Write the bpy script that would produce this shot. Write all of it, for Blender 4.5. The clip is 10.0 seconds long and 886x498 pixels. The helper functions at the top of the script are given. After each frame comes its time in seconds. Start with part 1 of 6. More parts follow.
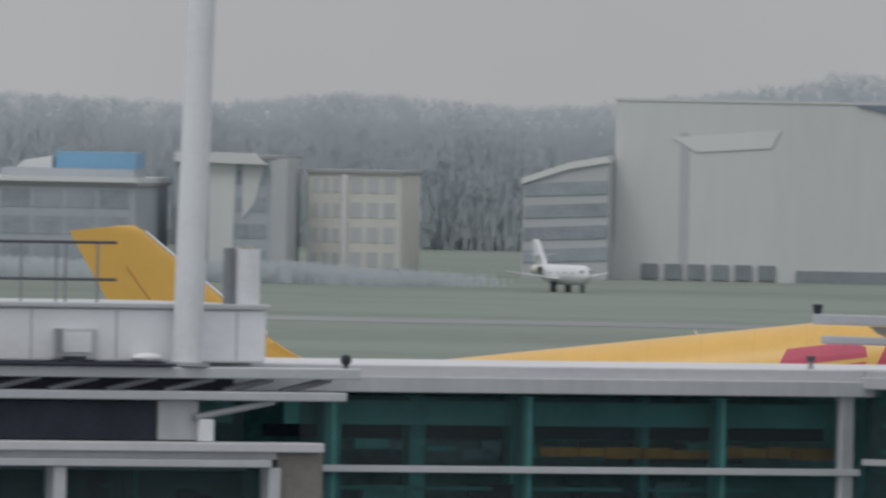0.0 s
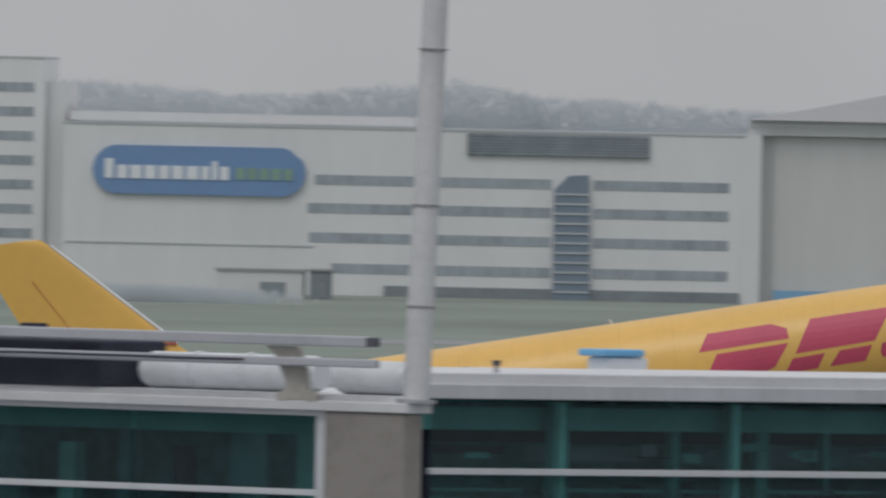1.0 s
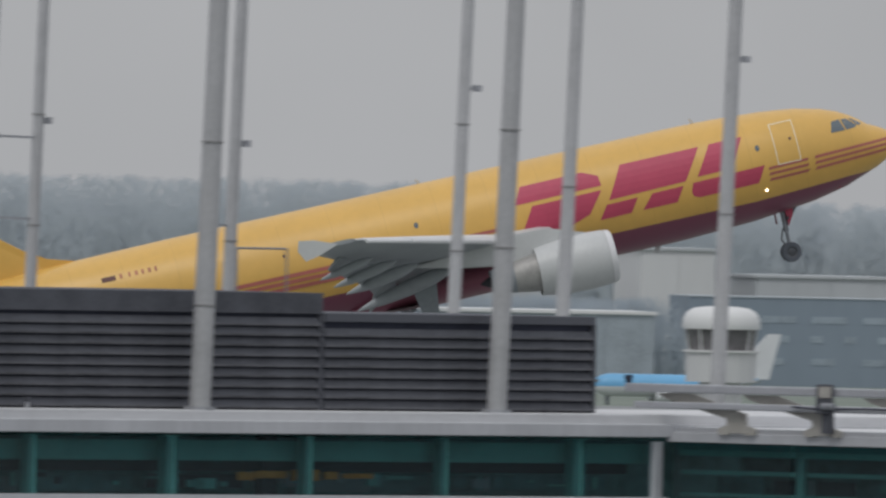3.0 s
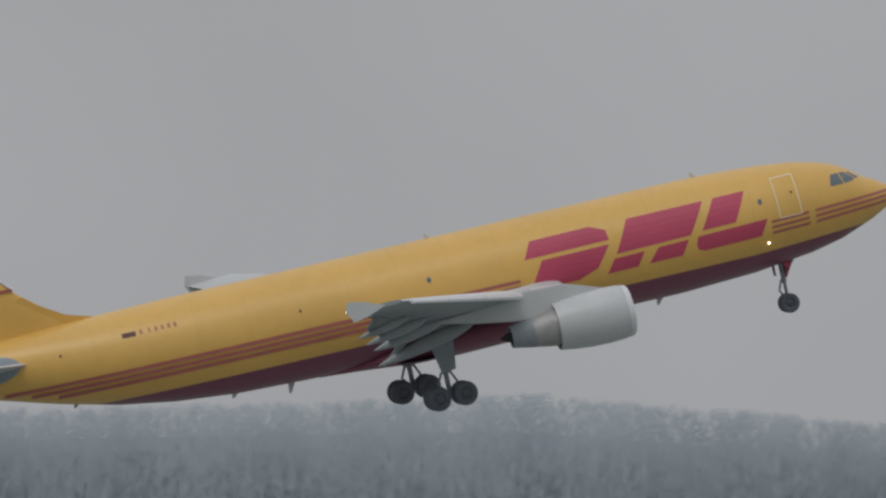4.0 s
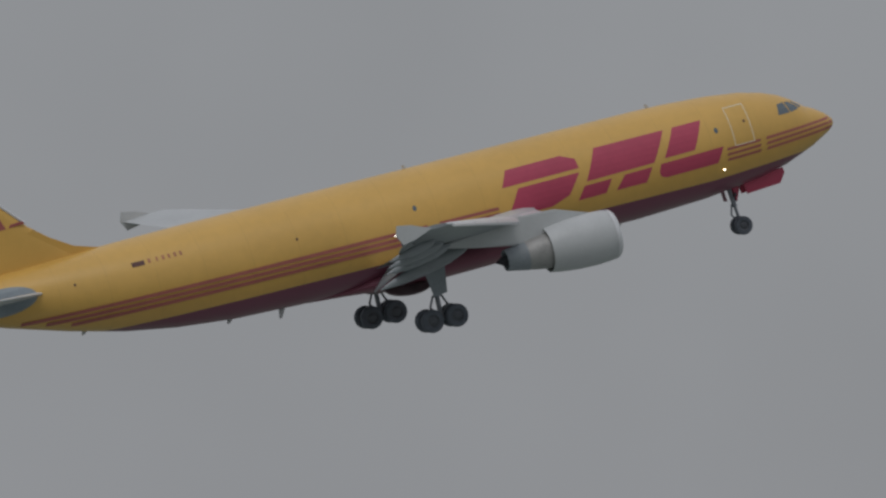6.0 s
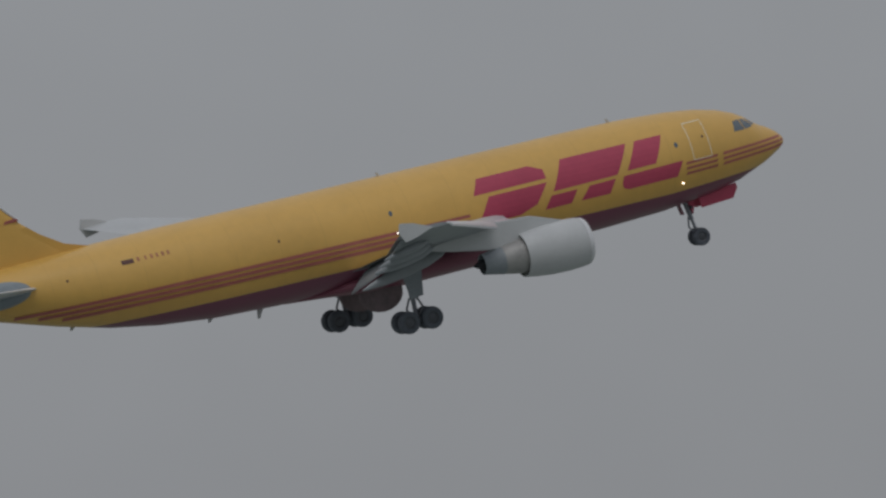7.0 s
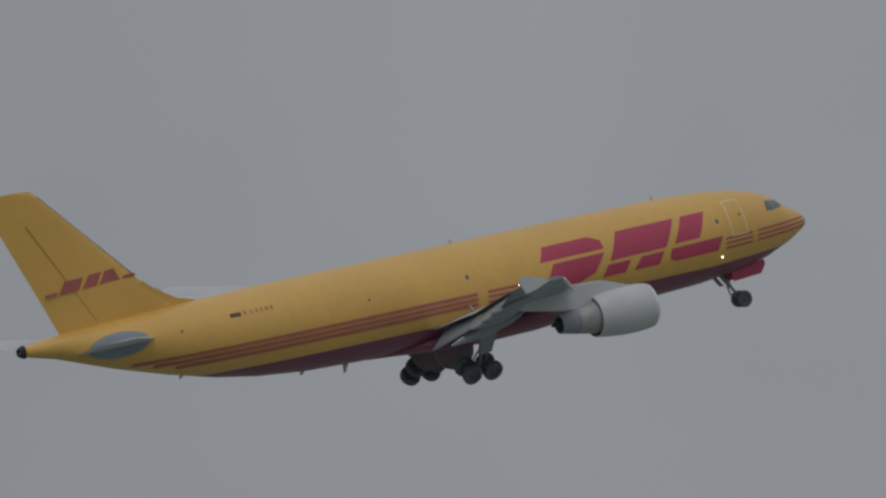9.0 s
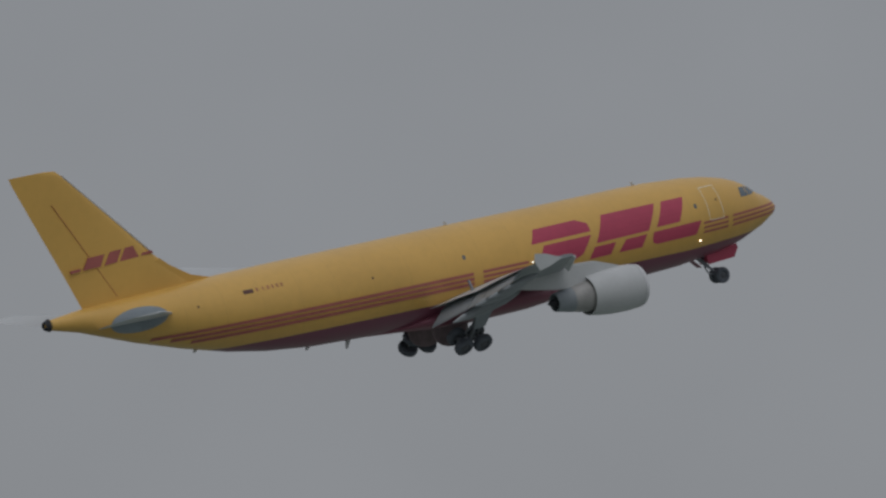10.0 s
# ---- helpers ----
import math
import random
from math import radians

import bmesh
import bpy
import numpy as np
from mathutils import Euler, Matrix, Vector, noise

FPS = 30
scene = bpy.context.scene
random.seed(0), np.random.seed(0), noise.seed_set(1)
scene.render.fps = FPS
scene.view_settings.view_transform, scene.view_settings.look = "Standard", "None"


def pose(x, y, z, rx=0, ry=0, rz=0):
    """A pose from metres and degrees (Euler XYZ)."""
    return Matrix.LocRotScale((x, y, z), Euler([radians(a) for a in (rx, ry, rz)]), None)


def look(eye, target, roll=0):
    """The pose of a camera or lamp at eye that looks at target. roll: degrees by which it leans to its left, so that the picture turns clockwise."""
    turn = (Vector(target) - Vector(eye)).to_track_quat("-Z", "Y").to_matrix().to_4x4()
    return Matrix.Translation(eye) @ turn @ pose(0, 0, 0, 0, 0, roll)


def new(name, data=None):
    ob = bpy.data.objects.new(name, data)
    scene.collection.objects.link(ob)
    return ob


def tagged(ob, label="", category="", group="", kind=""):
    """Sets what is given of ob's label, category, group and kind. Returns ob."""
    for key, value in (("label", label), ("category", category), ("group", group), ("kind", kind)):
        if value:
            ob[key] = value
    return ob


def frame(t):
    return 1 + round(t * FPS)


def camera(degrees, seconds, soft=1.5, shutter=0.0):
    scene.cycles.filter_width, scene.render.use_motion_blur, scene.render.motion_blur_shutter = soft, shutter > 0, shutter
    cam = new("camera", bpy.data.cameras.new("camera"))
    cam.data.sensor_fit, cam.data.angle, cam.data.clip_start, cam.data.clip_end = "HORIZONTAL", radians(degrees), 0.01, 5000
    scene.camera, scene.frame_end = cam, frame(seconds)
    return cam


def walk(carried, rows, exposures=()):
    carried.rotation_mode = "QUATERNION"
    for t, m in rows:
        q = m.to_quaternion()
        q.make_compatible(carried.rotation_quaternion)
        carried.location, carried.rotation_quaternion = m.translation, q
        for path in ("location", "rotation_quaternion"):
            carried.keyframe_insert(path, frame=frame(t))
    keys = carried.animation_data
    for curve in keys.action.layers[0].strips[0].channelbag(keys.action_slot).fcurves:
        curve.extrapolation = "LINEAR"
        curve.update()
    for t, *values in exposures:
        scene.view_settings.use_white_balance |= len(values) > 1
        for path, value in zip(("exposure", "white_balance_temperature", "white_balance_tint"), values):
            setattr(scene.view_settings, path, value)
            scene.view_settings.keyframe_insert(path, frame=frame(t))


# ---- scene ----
LENS = 2.504        # degrees across
EYE_Z = 20.0        # terrace over the apron
RUNWAY_Y = 994.6
CAM_ROWS = [  # seconds, yaw to the right, pitch, lean
    (0.0, -6.349, -0.422, 1.09),
    (0.3, -5.159, -0.395, 1.22),
    (0.5, -4.230, -0.384, 1.15),
    (0.7, -3.307, -0.384, 1.22),
    (1.0, -1.743, -0.365, 1.20),
    (1.2, -0.708, -0.353, 1.29),
    (1.5, 0.754, -0.331, 1.15),
    (1.7, 1.694, -0.328, 1.25),
    (2.0, 3.214, -0.311, 1.30),
    (2.2, 4.142, -0.303, 1.21),
    (2.5, 5.416, -0.284, 1.37),
    (2.7, 6.314, -0.266, 1.23),
    (3.0, 7.749, -0.183, 1.19),
    (3.2, 8.632, -0.062, 1.23),
    (4.3, 13.391, 0.711, 1.24),
    (4.5, 14.278, 0.811, 1.19),
    (5.0, 16.501, 1.031, 1.22),
    (5.5, 18.615, 1.240, 1.21),
    (5.7, 19.393, 1.340, 1.16),
    (7.0, 24.577, 2.070, 1.24),
    (7.5, 26.576, 2.343, 1.22),
    (8.0, 28.218, 2.649, 1.14),
    (8.5, 29.751, 2.933, 1.18),
    (9.0, 31.614, 3.196, 1.21),
    (9.5, 33.531, 3.415, 1.26),
    (10.0, 34.895, 3.542, 1.13),
]
FLIGHT = [  # seconds, x, y, height of the fuselage axis, nose-up pitch, right-wing-down bank
    (0.0, -99.28, 991.87, 5.67, 6.80, -0.30),
    (0.3, -78.06, 992.39, 6.20, 7.53, -0.30),
    (0.5, -62.87, 992.76, 6.48, 8.05, -0.30),
    (0.7, -47.78, 993.13, 6.71, 8.60, -0.30),
    (1.0, -23.29, 993.73, 7.08, 9.46, -0.30),
    (1.2, -7.78, 994.11, 7.52, 10.04, -0.30),
    (1.5, 14.47, 994.66, 8.34, 10.88, -0.30),
    (1.7, 29.42, 995.02, 9.03, 11.38, -0.30),
    (2.0, 54.65, 995.64, 10.44, 12.05, -0.30),
    (2.2, 70.32, 996.02, 11.48, 12.43, -0.22),
    (2.5, 92.22, 996.55, 13.15, 12.92, -0.10),
    (2.7, 107.96, 996.93, 14.50, 13.21, 0.18),
    (3.0, 133.25, 997.55, 16.82, 13.57, 0.60),
    (3.2, 148.98, 997.93, 18.44, 13.76, 0.91),
    (4.3, 235.73, 1000.03, 30.09, 14.24, 2.38),
    (4.5, 251.68, 1000.31, 32.28, 14.37, 2.60),
    (5.0, 291.84, 1001.02, 37.80, 14.68, 2.45),
    (5.5, 332.04, 1001.72, 43.39, 14.97, 2.30),
    (5.7, 348.22, 1002.01, 45.63, 15.04, 2.23),
    (7.0, 453.93, 1003.86, 60.53, 14.15, 1.81),
    (7.5, 494.80, 1004.58, 66.24, 13.94, 1.65),
    (8.0, 536.16, 1005.30, 71.91, 13.76, 1.53),
    (8.5, 577.63, 1006.03, 77.56, 13.50, 1.42),
    (9.0, 618.95, 1006.75, 83.19, 13.21, 1.30),
    (9.5, 660.45, 1007.47, 88.79, 13.00, 1.25),
    (10.0, 702.08, 1008.19, 94.37, 12.97, 1.20),
]
CRAB = -1.4         # degrees of heading into the wind, off the runway's line

cam = camera(LENS, 10.0, soft=2.5, shutter=0.1)


def aim(yaw, pitch, lean):
    a, b = radians(yaw), radians(pitch)
    return look((0, 0, EYE_Z), (100 * math.sin(a) * math.cos(b), 100 * math.cos(a) * math.cos(b), EYE_Z + 100 * math.sin(b)), lean)


walk(cam, [(t, aim(y, p, r)) for t, y, p, r in CAM_ROWS],
     exposures=[(0.0, -0.06, 6450, 10), (1.5, -0.08, 6450, 10), (2.5, -0.10, 6440, 10), (3.0, -0.06, 6430, 10), (3.2, -0.02, 6420, 10), (4.3, -0.42, 6380, 10), (4.6, -0.47, 6370, 10), (5.0, -0.54, 6350, 10), (5.7, -0.63, 6300, 10), (7.0, -0.75, 6270, 10), (8.0, -0.77, 6240, 10), (8.5, -0.77, 6240, 10), (10.0, -0.84, 6240, 10)])

# ---- light: an even overcast ----
world = bpy.data.worlds.new("overcast")
scene.world = world
world.use_nodes = True
wn, wl = world.node_tree.nodes, world.node_tree.links
sky = wn.new("ShaderNodeTexSky")
sky.sky_type, sky.sun_disc = "NISHITA", False
sky.sun_elevation, sky.sun_rotation = radians(55.5), radians(212)
bg = wn["Background"]
cover = wn.new("ShaderNodeMixRGB")
cover.inputs["Fac"].default_value = 0.94
ramp = wn.new("ShaderNodeValToRGB")
ramp.color_ramp.elements[0].position, ramp.color_ramp.elements[0].color = 0.45, (3.86, 3.90, 4.02, 1)
ramp.color_ramp.elements[1].position, ramp.color_ramp.elements[1].color = 0.95, (8.2, 8.3, 8.6, 1)
wc = wn.new("ShaderNodeTexCoord")
sep = wn.new("ShaderNodeSeparateXYZ")
half = wn.new("ShaderNodeMath")
half.operation = "MULTIPLY_ADD"
half.inputs[1].default_value, half.inputs[2].default_value = 0.5, 0.5
wl.new(wc.outputs["Generated"], sep.inputs[0])
wl.new(sep.outputs["Z"], half.inputs[0])
wl.new(half.outputs[0], ramp.inputs["Fac"])
wl.new(sky.outputs["Color"], cover.inputs["Color1"])
wl.new(ramp.outputs["Color"], cover.inputs["Color2"])
# soft uneven cloud all over the sky
cloud = wn.new("ShaderNodeTexNoise")
cloud.inputs["Scale"].default_value, cloud.inputs["Detail"].default_value = 26.0, 4.0
wl.new(wc.outputs["Generated"], cloud.inputs["Vector"])
thick = wn.new("ShaderNodeMapRange")
for k, v in (("From Min", 0.3), ("From Max", 0.7), ("To Min", 0.94), ("To Max", 1.05)):
    thick.inputs[k].default_value = v
wl.new(cloud.outputs["Fac"], thick.inputs["Value"])
shade = wn.new("ShaderNodeMixRGB")
shade.blend_type = "MULTIPLY"
shade.inputs["Fac"].default_value = 1.0
wl.new(cover.outputs["Color"], shade.inputs["Color1"])
wl.new(thick.outputs[0], shade.inputs["Color2"])
wl.new(shade.outputs["Color"], bg.inputs["Color"])
bg.inputs["Strength"].default_value = 0.1
sun = new("sun", bpy.data.lights.new("sun", "SUN"))
sun.data.energy, sun.data.angle, sun.data.color = 0.75, radians(25), (1.0, 0.97, 0.92)
sun.matrix_basis = look((0, 0, 100), (37, 58, 0))


# ---- materials ----
def material(name, color, rough=0.6, metal=0.0, vary=0.12, scale=1.0, bump=0.0, spec=0.5, fine=8.0, streak=1.0):
    """Base colour with stains at one scale and grain at a finer one."""
    m = bpy.data.materials.new(name)
    m.use_nodes = True
    n, l = m.node_tree.nodes, m.node_tree.links
    b = n["Principled BSDF"]
    b.inputs["Roughness"].default_value, b.inputs["Metallic"].default_value = rough, metal
    b.inputs["Specular IOR Level"].default_value = spec
    tc, mp = n.new("ShaderNodeTexCoord"), n.new("ShaderNodeMapping")
    mp.inputs["Scale"].default_value = (1, 1, streak)
    l.new(tc.outputs["Object"], mp.inputs["Vector"])
    big, small = n.new("ShaderNodeTexNoise"), n.new("ShaderNodeTexNoise")
    big.inputs["Scale"].default_value, small.inputs["Scale"].default_value = scale, scale * fine
    big.inputs["Detail"].default_value = 5
    l.new(mp.outputs[0], big.inputs["Vector"])
    l.new(mp.outputs[0], small.inputs["Vector"])
    add = n.new("ShaderNodeMath")
    add.operation = "MULTIPLY_ADD"
    add.inputs[1].default_value = 0.45
    l.new(small.outputs["Fac"], add.inputs[0])
    l.new(big.outputs["Fac"], add.inputs[2])
    info = n.new("ShaderNodeObjectInfo")
    rnd = n.new("ShaderNodeMath")
    rnd.operation = "MULTIPLY_ADD"
    rnd.inputs[1].default_value = 0.25
    l.new(info.outputs["Random"], rnd.inputs[0])
    l.new(add.outputs[0], rnd.inputs[2])
    r = n.new("ShaderNodeValToRGB")
    r.color_ramp.elements[0].position, r.color_ramp.elements[1].position = 0.45, 1.1
    r.color_ramp.elements[0].color = (*[max(0, c * (1 - vary)) for c in color], 1)
    r.color_ramp.elements[1].color = (*[min(1, c * (1 + vary)) for c in color], 1)
    l.new(rnd.outputs[0], r.inputs["Fac"])
    l.new(r.outputs["Color"], b.inputs["Base Color"])
    if bump:
        bp = n.new("ShaderNodeBump")
        bp.inputs["Strength"].default_value = bump
        l.new(small.outputs["Fac"], bp.inputs["Height"])
        l.new(bp.outputs["Normal"], b.inputs["Normal"])
    return m


def glass_material(name, tint, clear):
    m = bpy.data.materials.new(name)
    m.use_nodes = True
    n, l = m.node_tree.nodes, m.node_tree.links
    b = n["Principled BSDF"]
    # base colour raised to lay a haze veil over the dark interior
    b.inputs["Base Color"].default_value = (*[c * 0.11 for c in tint], 1)
    b.inputs["Roughness"].default_value = 0.08
    tr = n.new("ShaderNodeBsdfTransparent")
    tr.inputs["Color"].default_value = (*tint, 1)
    mix = n.new("ShaderNodeMixShader")
    mix.inputs["Fac"].default_value = clear
    l.new(b.outputs[0], mix.inputs[1])
    l.new(tr.outputs[0], mix.inputs[2])
    l.new(mix.outputs[0], n["Material Output"].inputs["Surface"])
    return m


def glow_material(name, color, power):
    m = bpy.data.materials.new(name)
    m.use_nodes = True
    b = m.node_tree.nodes["Principled BSDF"]
    b.inputs["Base Color"].default_value = (*color, 1)
    b.inputs["Emission Color"].default_value = (*color, 1)
    b.inputs["Emission Strength"].default_value = power
    return m


# haze is mixed into the aircraft yellow, which greys it
YELLOW = (0.70, 0.42, 0.10)
RED = (0.49, 0.068, 0.122)
M = {}
M["yellow"] = material("yellow_paint", YELLOW, 0.42, vary=0.05, scale=0.25, spec=0.4)
M["red"] = material("red_paint", RED, 0.45, vary=0.08, scale=0.4, spec=0.4)
M["thin_red"] = material("weathered_red_stripe", (0.42, 0.125, 0.105), 0.5, vary=0.12, scale=0.8)
M["faded_red"] = material("faded_red_marking", (0.46, 0.19, 0.09), 0.5, vary=0.15, scale=1.5)
# dark red lifted and greyed: haze put into the colour
M["dark_red"] = material("haze_lifted_red_paint", (0.23, 0.066, 0.10), 0.45, vary=0.08, scale=0.5)
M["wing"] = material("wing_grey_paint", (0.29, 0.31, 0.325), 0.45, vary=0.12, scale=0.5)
# paler copy of the wing grey, with skylight painted into it
M["wing_top"] = material("skylit_wing_grey", (0.52, 0.535, 0.54), 0.4, vary=0.08, scale=0.5)
M["plate"] = material("tail_plate_paint", (0.27, 0.31, 0.34), 0.4, vary=0.15, scale=0.8)
M["fin_red"] = material("faded_fin_red", (0.40, 0.115, 0.10), 0.5, vary=0.12, scale=0.8)
M["well_door"] = material("grimy_well_door", (0.19, 0.145, 0.15), 0.6, vary=0.3, scale=1.5)
M["wing_dark"] = material("fairing_grey_paint", (0.25, 0.275, 0.295), 0.5, vary=0.15, scale=0.8)
M["slat"] = material("polished_leading_edge", (0.70, 0.70, 0.71), 0.35, 0.15, vary=0.05)
M["cowl"] = material("cowl_pale_grey", (0.55, 0.56, 0.56), 0.4, vary=0.06, scale=0.7)
M["core"] = material("bare_hot_metal", (0.34, 0.332, 0.32), 0.5, 0.25, vary=0.25, scale=1.5)
M["soot"] = material("soot_black", (0.025, 0.025, 0.03), 0.7, vary=0.3)
# tyre black is lifted for haze in its base colour
M["tyre"] = material("haze_lifted_rubber", (0.092, 0.102, 0.120), 0.8, vary=0.3, scale=3)
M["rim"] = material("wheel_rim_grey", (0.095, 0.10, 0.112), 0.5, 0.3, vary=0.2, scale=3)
M["strut"] = material("gear_strut_grey", (0.22, 0.23, 0.25), 0.4, 0.3, vary=0.2, scale=3)
M["cockpit"] = material("cockpit_glass_dark", (0.10, 0.13, 0.15), 0.08, vary=0.1, spec=0.9)
M["white_line"] = material("white_line_paint", (0.85, 0.8, 0.62), 0.5, vary=0.05)
M["flagblack"] = material("flag_dark_paint", (0.13, 0.06, 0.05), 0.6)
M["landing"] = glow_material("landing_lamp_glow", (1.0, 0.93, 0.78), 6.0)
M["white"] = material("white_roof_sheet", (0.58, 0.585, 0.60), 0.5, vary=0.10, scale=0.6, streak=3)
M["white_paint"] = material("white_painted_sheet", (0.80, 0.81, 0.83), 0.5, vary=0.07, scale=0.8, streak=2)
M["fascia"] = material("grey_fascia_sheet", (0.47, 0.48, 0.50), 0.5, vary=0.14, scale=0.8, streak=0.3)
M["frame"] = material("grey_white_frame", (0.52, 0.54, 0.56), 0.5, vary=0.08, scale=2)
M["concrete"] = material("weathered_concrete", (0.22, 0.205, 0.19), 0.9, vary=0.22, scale=1.2, bump=0.3)
M["galv"] = material("galvanised_steel", (0.36, 0.37, 0.39), 0.55, 0.35, vary=0.18, scale=2.5)
M["rail"] = material("aluminium_rail", (0.42, 0.43, 0.46), 0.5, 0.2, vary=0.12, scale=1.5)
M["mast"] = material("mast_grey_paint", (0.41, 0.415, 0.42), 0.5, vary=0.12, scale=1.5)
M["mast_white"] = material("mast_white_paint", (0.68, 0.70, 0.72), 0.5, vary=0.08, scale=1.5)
M["mast_pale"] = material("mast_pale_paint", (0.53, 0.535, 0.54), 0.5, vary=0.12, scale=1.5)
M["galv_dark"] = material("dull_guard_tube", (0.24, 0.25, 0.27), 0.6, 0.2, vary=0.15, scale=2)
M["bracket"] = material("dull_bracket_steel", (0.38, 0.365, 0.335), 0.8, vary=0.2, scale=2)
# black lifted a little, as haze put into the colour
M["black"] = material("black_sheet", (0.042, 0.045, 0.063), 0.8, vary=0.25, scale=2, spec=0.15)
M["louvre_grey"] = material("louvre_grey", (0.215, 0.215, 0.21), 0.65, vary=0.2, scale=2)
# broken thin highlights of the slat edges, put in as a lip colour
M["louvre_lip"] = material("slat_highlight_grey", (0.090, 0.091, 0.100), 0.7, vary=0.5, scale=1.2)
# louvre black is raised for haze too
M["louvre_black"] = material("louvre_black", (0.090, 0.094, 0.108), 0.75, vary=0.25, scale=2, spec=0.25)
M["teal"] = material("teal_steel", (0.175, 0.45, 0.41), 0.5, vary=0.2, scale=1.5)
M["teal_mid"] = material("teal_dim_steel", (0.12, 0.33, 0.305), 0.5, vary=0.2, scale=1.5)
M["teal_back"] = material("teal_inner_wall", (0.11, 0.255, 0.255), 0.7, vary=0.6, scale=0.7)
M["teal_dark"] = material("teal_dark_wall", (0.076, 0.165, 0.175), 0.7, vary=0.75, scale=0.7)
M["orange"] = material("orange_panel", (0.95, 0.23, 0.02), 0.6, vary=0.45, scale=2)
M["pane"] = glass_material("green_tinted_glass", (0.72, 0.85, 0.87), 0.80)
M["duct"] = material("white_duct_sheet", (0.58, 0.60, 0.62), 0.5, vary=0.16, scale=1.5)
M["dome"] = material("grp_dome", (0.40, 0.38, 0.28), 0.6, vary=0.15, scale=1.5)
M["grass"] = material("winter_grass", (0.156, 0.184, 0.157), 0.95, vary=0.30, scale=0.012, fine=14, streak=1)
M["asphalt"] = material("worn_asphalt", (0.23, 0.24, 0.245), 0.9, vary=0.18, scale=0.02, fine=20)
# far walls are paled: distance haze is put into their colours
M["clad"] = material("pale_grey_cladding", (0.60, 0.605, 0.61), 0.7, vary=0.06, scale=0.06, fine=12, streak=0.2)
M["clad_w"] = material("white_cladding", (0.665, 0.67, 0.67), 0.7, vary=0.06, scale=0.06, fine=12, streak=0.2)
M["clad_d"] = material("grey_cladding", (0.46, 0.48, 0.50), 0.7, vary=0.08, scale=0.05, fine=12, streak=0.2)
M["door"] = material("hangar_door_sheet", (0.555, 0.555, 0.55), 0.7, vary=0.07, scale=0.06, fine=10, streak=0.15)
M["roof"] = material("hangar_roof_sheet", (0.325, 0.325, 0.33), 0.7, vary=0.05, scale=0.05)
M["slate"] = material("slate_window_band", (0.185, 0.235, 0.295), 0.35, vary=0.08, scale=0.08)
M["cabin_glass"] = material("cabin_window_glass", (0.12, 0.115, 0.12), 0.25, vary=0.6, scale=0.9)
M["long_wall"] = material("blue_grey_long_wall", (0.225, 0.275, 0.325), 0.6, vary=0.07, scale=0.08, fine=8, streak=0.3)
M["long_pane"] = material("dull_blue_window", (0.275, 0.325, 0.37), 0.4, vary=0.25, scale=0.3)
# window and office greys lightened and blued with painted haze
M["window"] = material("hazed_window_grey", (0.29, 0.33, 0.365), 0.3, vary=0.22, scale=0.4)
M["cream"] = material("cream_render", (0.60, 0.60, 0.56), 0.8, vary=0.08, scale=0.2)
M["office"] = material("hazed_office_wall", (0.40, 0.44, 0.475), 0.7, vary=0.10, scale=0.1)
M["base"] = material("dark_plinth", (0.22, 0.25, 0.27), 0.8, vary=0.2, scale=0.1)
M["sign_blue"] = material("sign_blue", (0.16, 0.27, 0.46), 0.5, vary=0.06, scale=0.4)
M["sign_white"] = material("sign_white", (0.70, 0.73, 0.76), 0.5, vary=0.05)
M["sign_green"] = material("sign_green", (0.22, 0.34, 0.27), 0.5, vary=0.08)
# sign red paled by haze in the colour itself
M["sign_red"] = material("sign_red", (0.48, 0.24, 0.25), 0.5, vary=0.08)
M["sign_faint"] = material("faded_sign_grey", (0.38, 0.43, 0.46), 0.6, vary=0.1)
M["sign_teal"] = material("sign_teal", (0.21, 0.27, 0.31), 0.5, vary=0.1)
M["pale_blue"] = material("pale_blue_paint", (0.21, 0.41, 0.60), 0.5, vary=0.06, scale=0.2)
M["jet_blue"] = material("jet_sky_blue_paint", (0.15, 0.40, 0.65), 0.4, vary=0.06, scale=0.3)
M["jet_white"] = material("jet_white_paint", (0.66, 0.68, 0.69), 0.4, vary=0.05, scale=0.3)
M["jet_grey"] = material("jet_grey_paint", (0.40, 0.42, 0.45), 0.4, vary=0.08, scale=0.3)


def twig_material(name, color):
    """Thin grey twigs: part of the light goes through them."""
    m = material(name, color, 1.0, vary=0.07, scale=0.03, fine=9, spec=0.0)
    n, l = m.node_tree.nodes, m.node_tree.links
    b = n["Principled BSDF"]
    thin = n.new("ShaderNodeBsdfTranslucent")
    l.new(b.inputs["Base Color"].links[0].from_socket, thin.inputs["Color"])
    mix = n.new("ShaderNodeMixShader")
    mix.inputs["Fac"].default_value = 0.5
    l.new(b.outputs[0], mix.inputs[1])
    l.new(thin.outputs[0], mix.inputs[2])
    l.new(mix.outputs[0], n["Material Output"].inputs["Surface"])
    return m


# twig colours far paler and bluer than bark: distance haze is painted in
M["wood"] = twig_material("hazed_bare_woods", (0.60, 0.64, 0.67))
M["wood_dark"] = twig_material("hazed_near_woods", (0.47, 0.525, 0.57))
M["wood_haze"] = material("haze_grey_backing", (0.365, 0.40, 0.43), 1.0, vary=0.12, scale=0.05, fine=10, spec=0.0)


# ---- mesh helpers ----
def mesh_of(name, bm, mat, smooth=False):
    me = bpy.data.meshes.new(name)
    bm.to_mesh(me)
    bm.free()
    for m in (mat if isinstance(mat, (list, tuple)) else [mat]):
        me.materials.append(m)
    if smooth:
        me.polygons.foreach_set("use_smooth", [True] * len(me.polygons))
        me.set_sharp_from_angle(angle=radians(38))
    return me


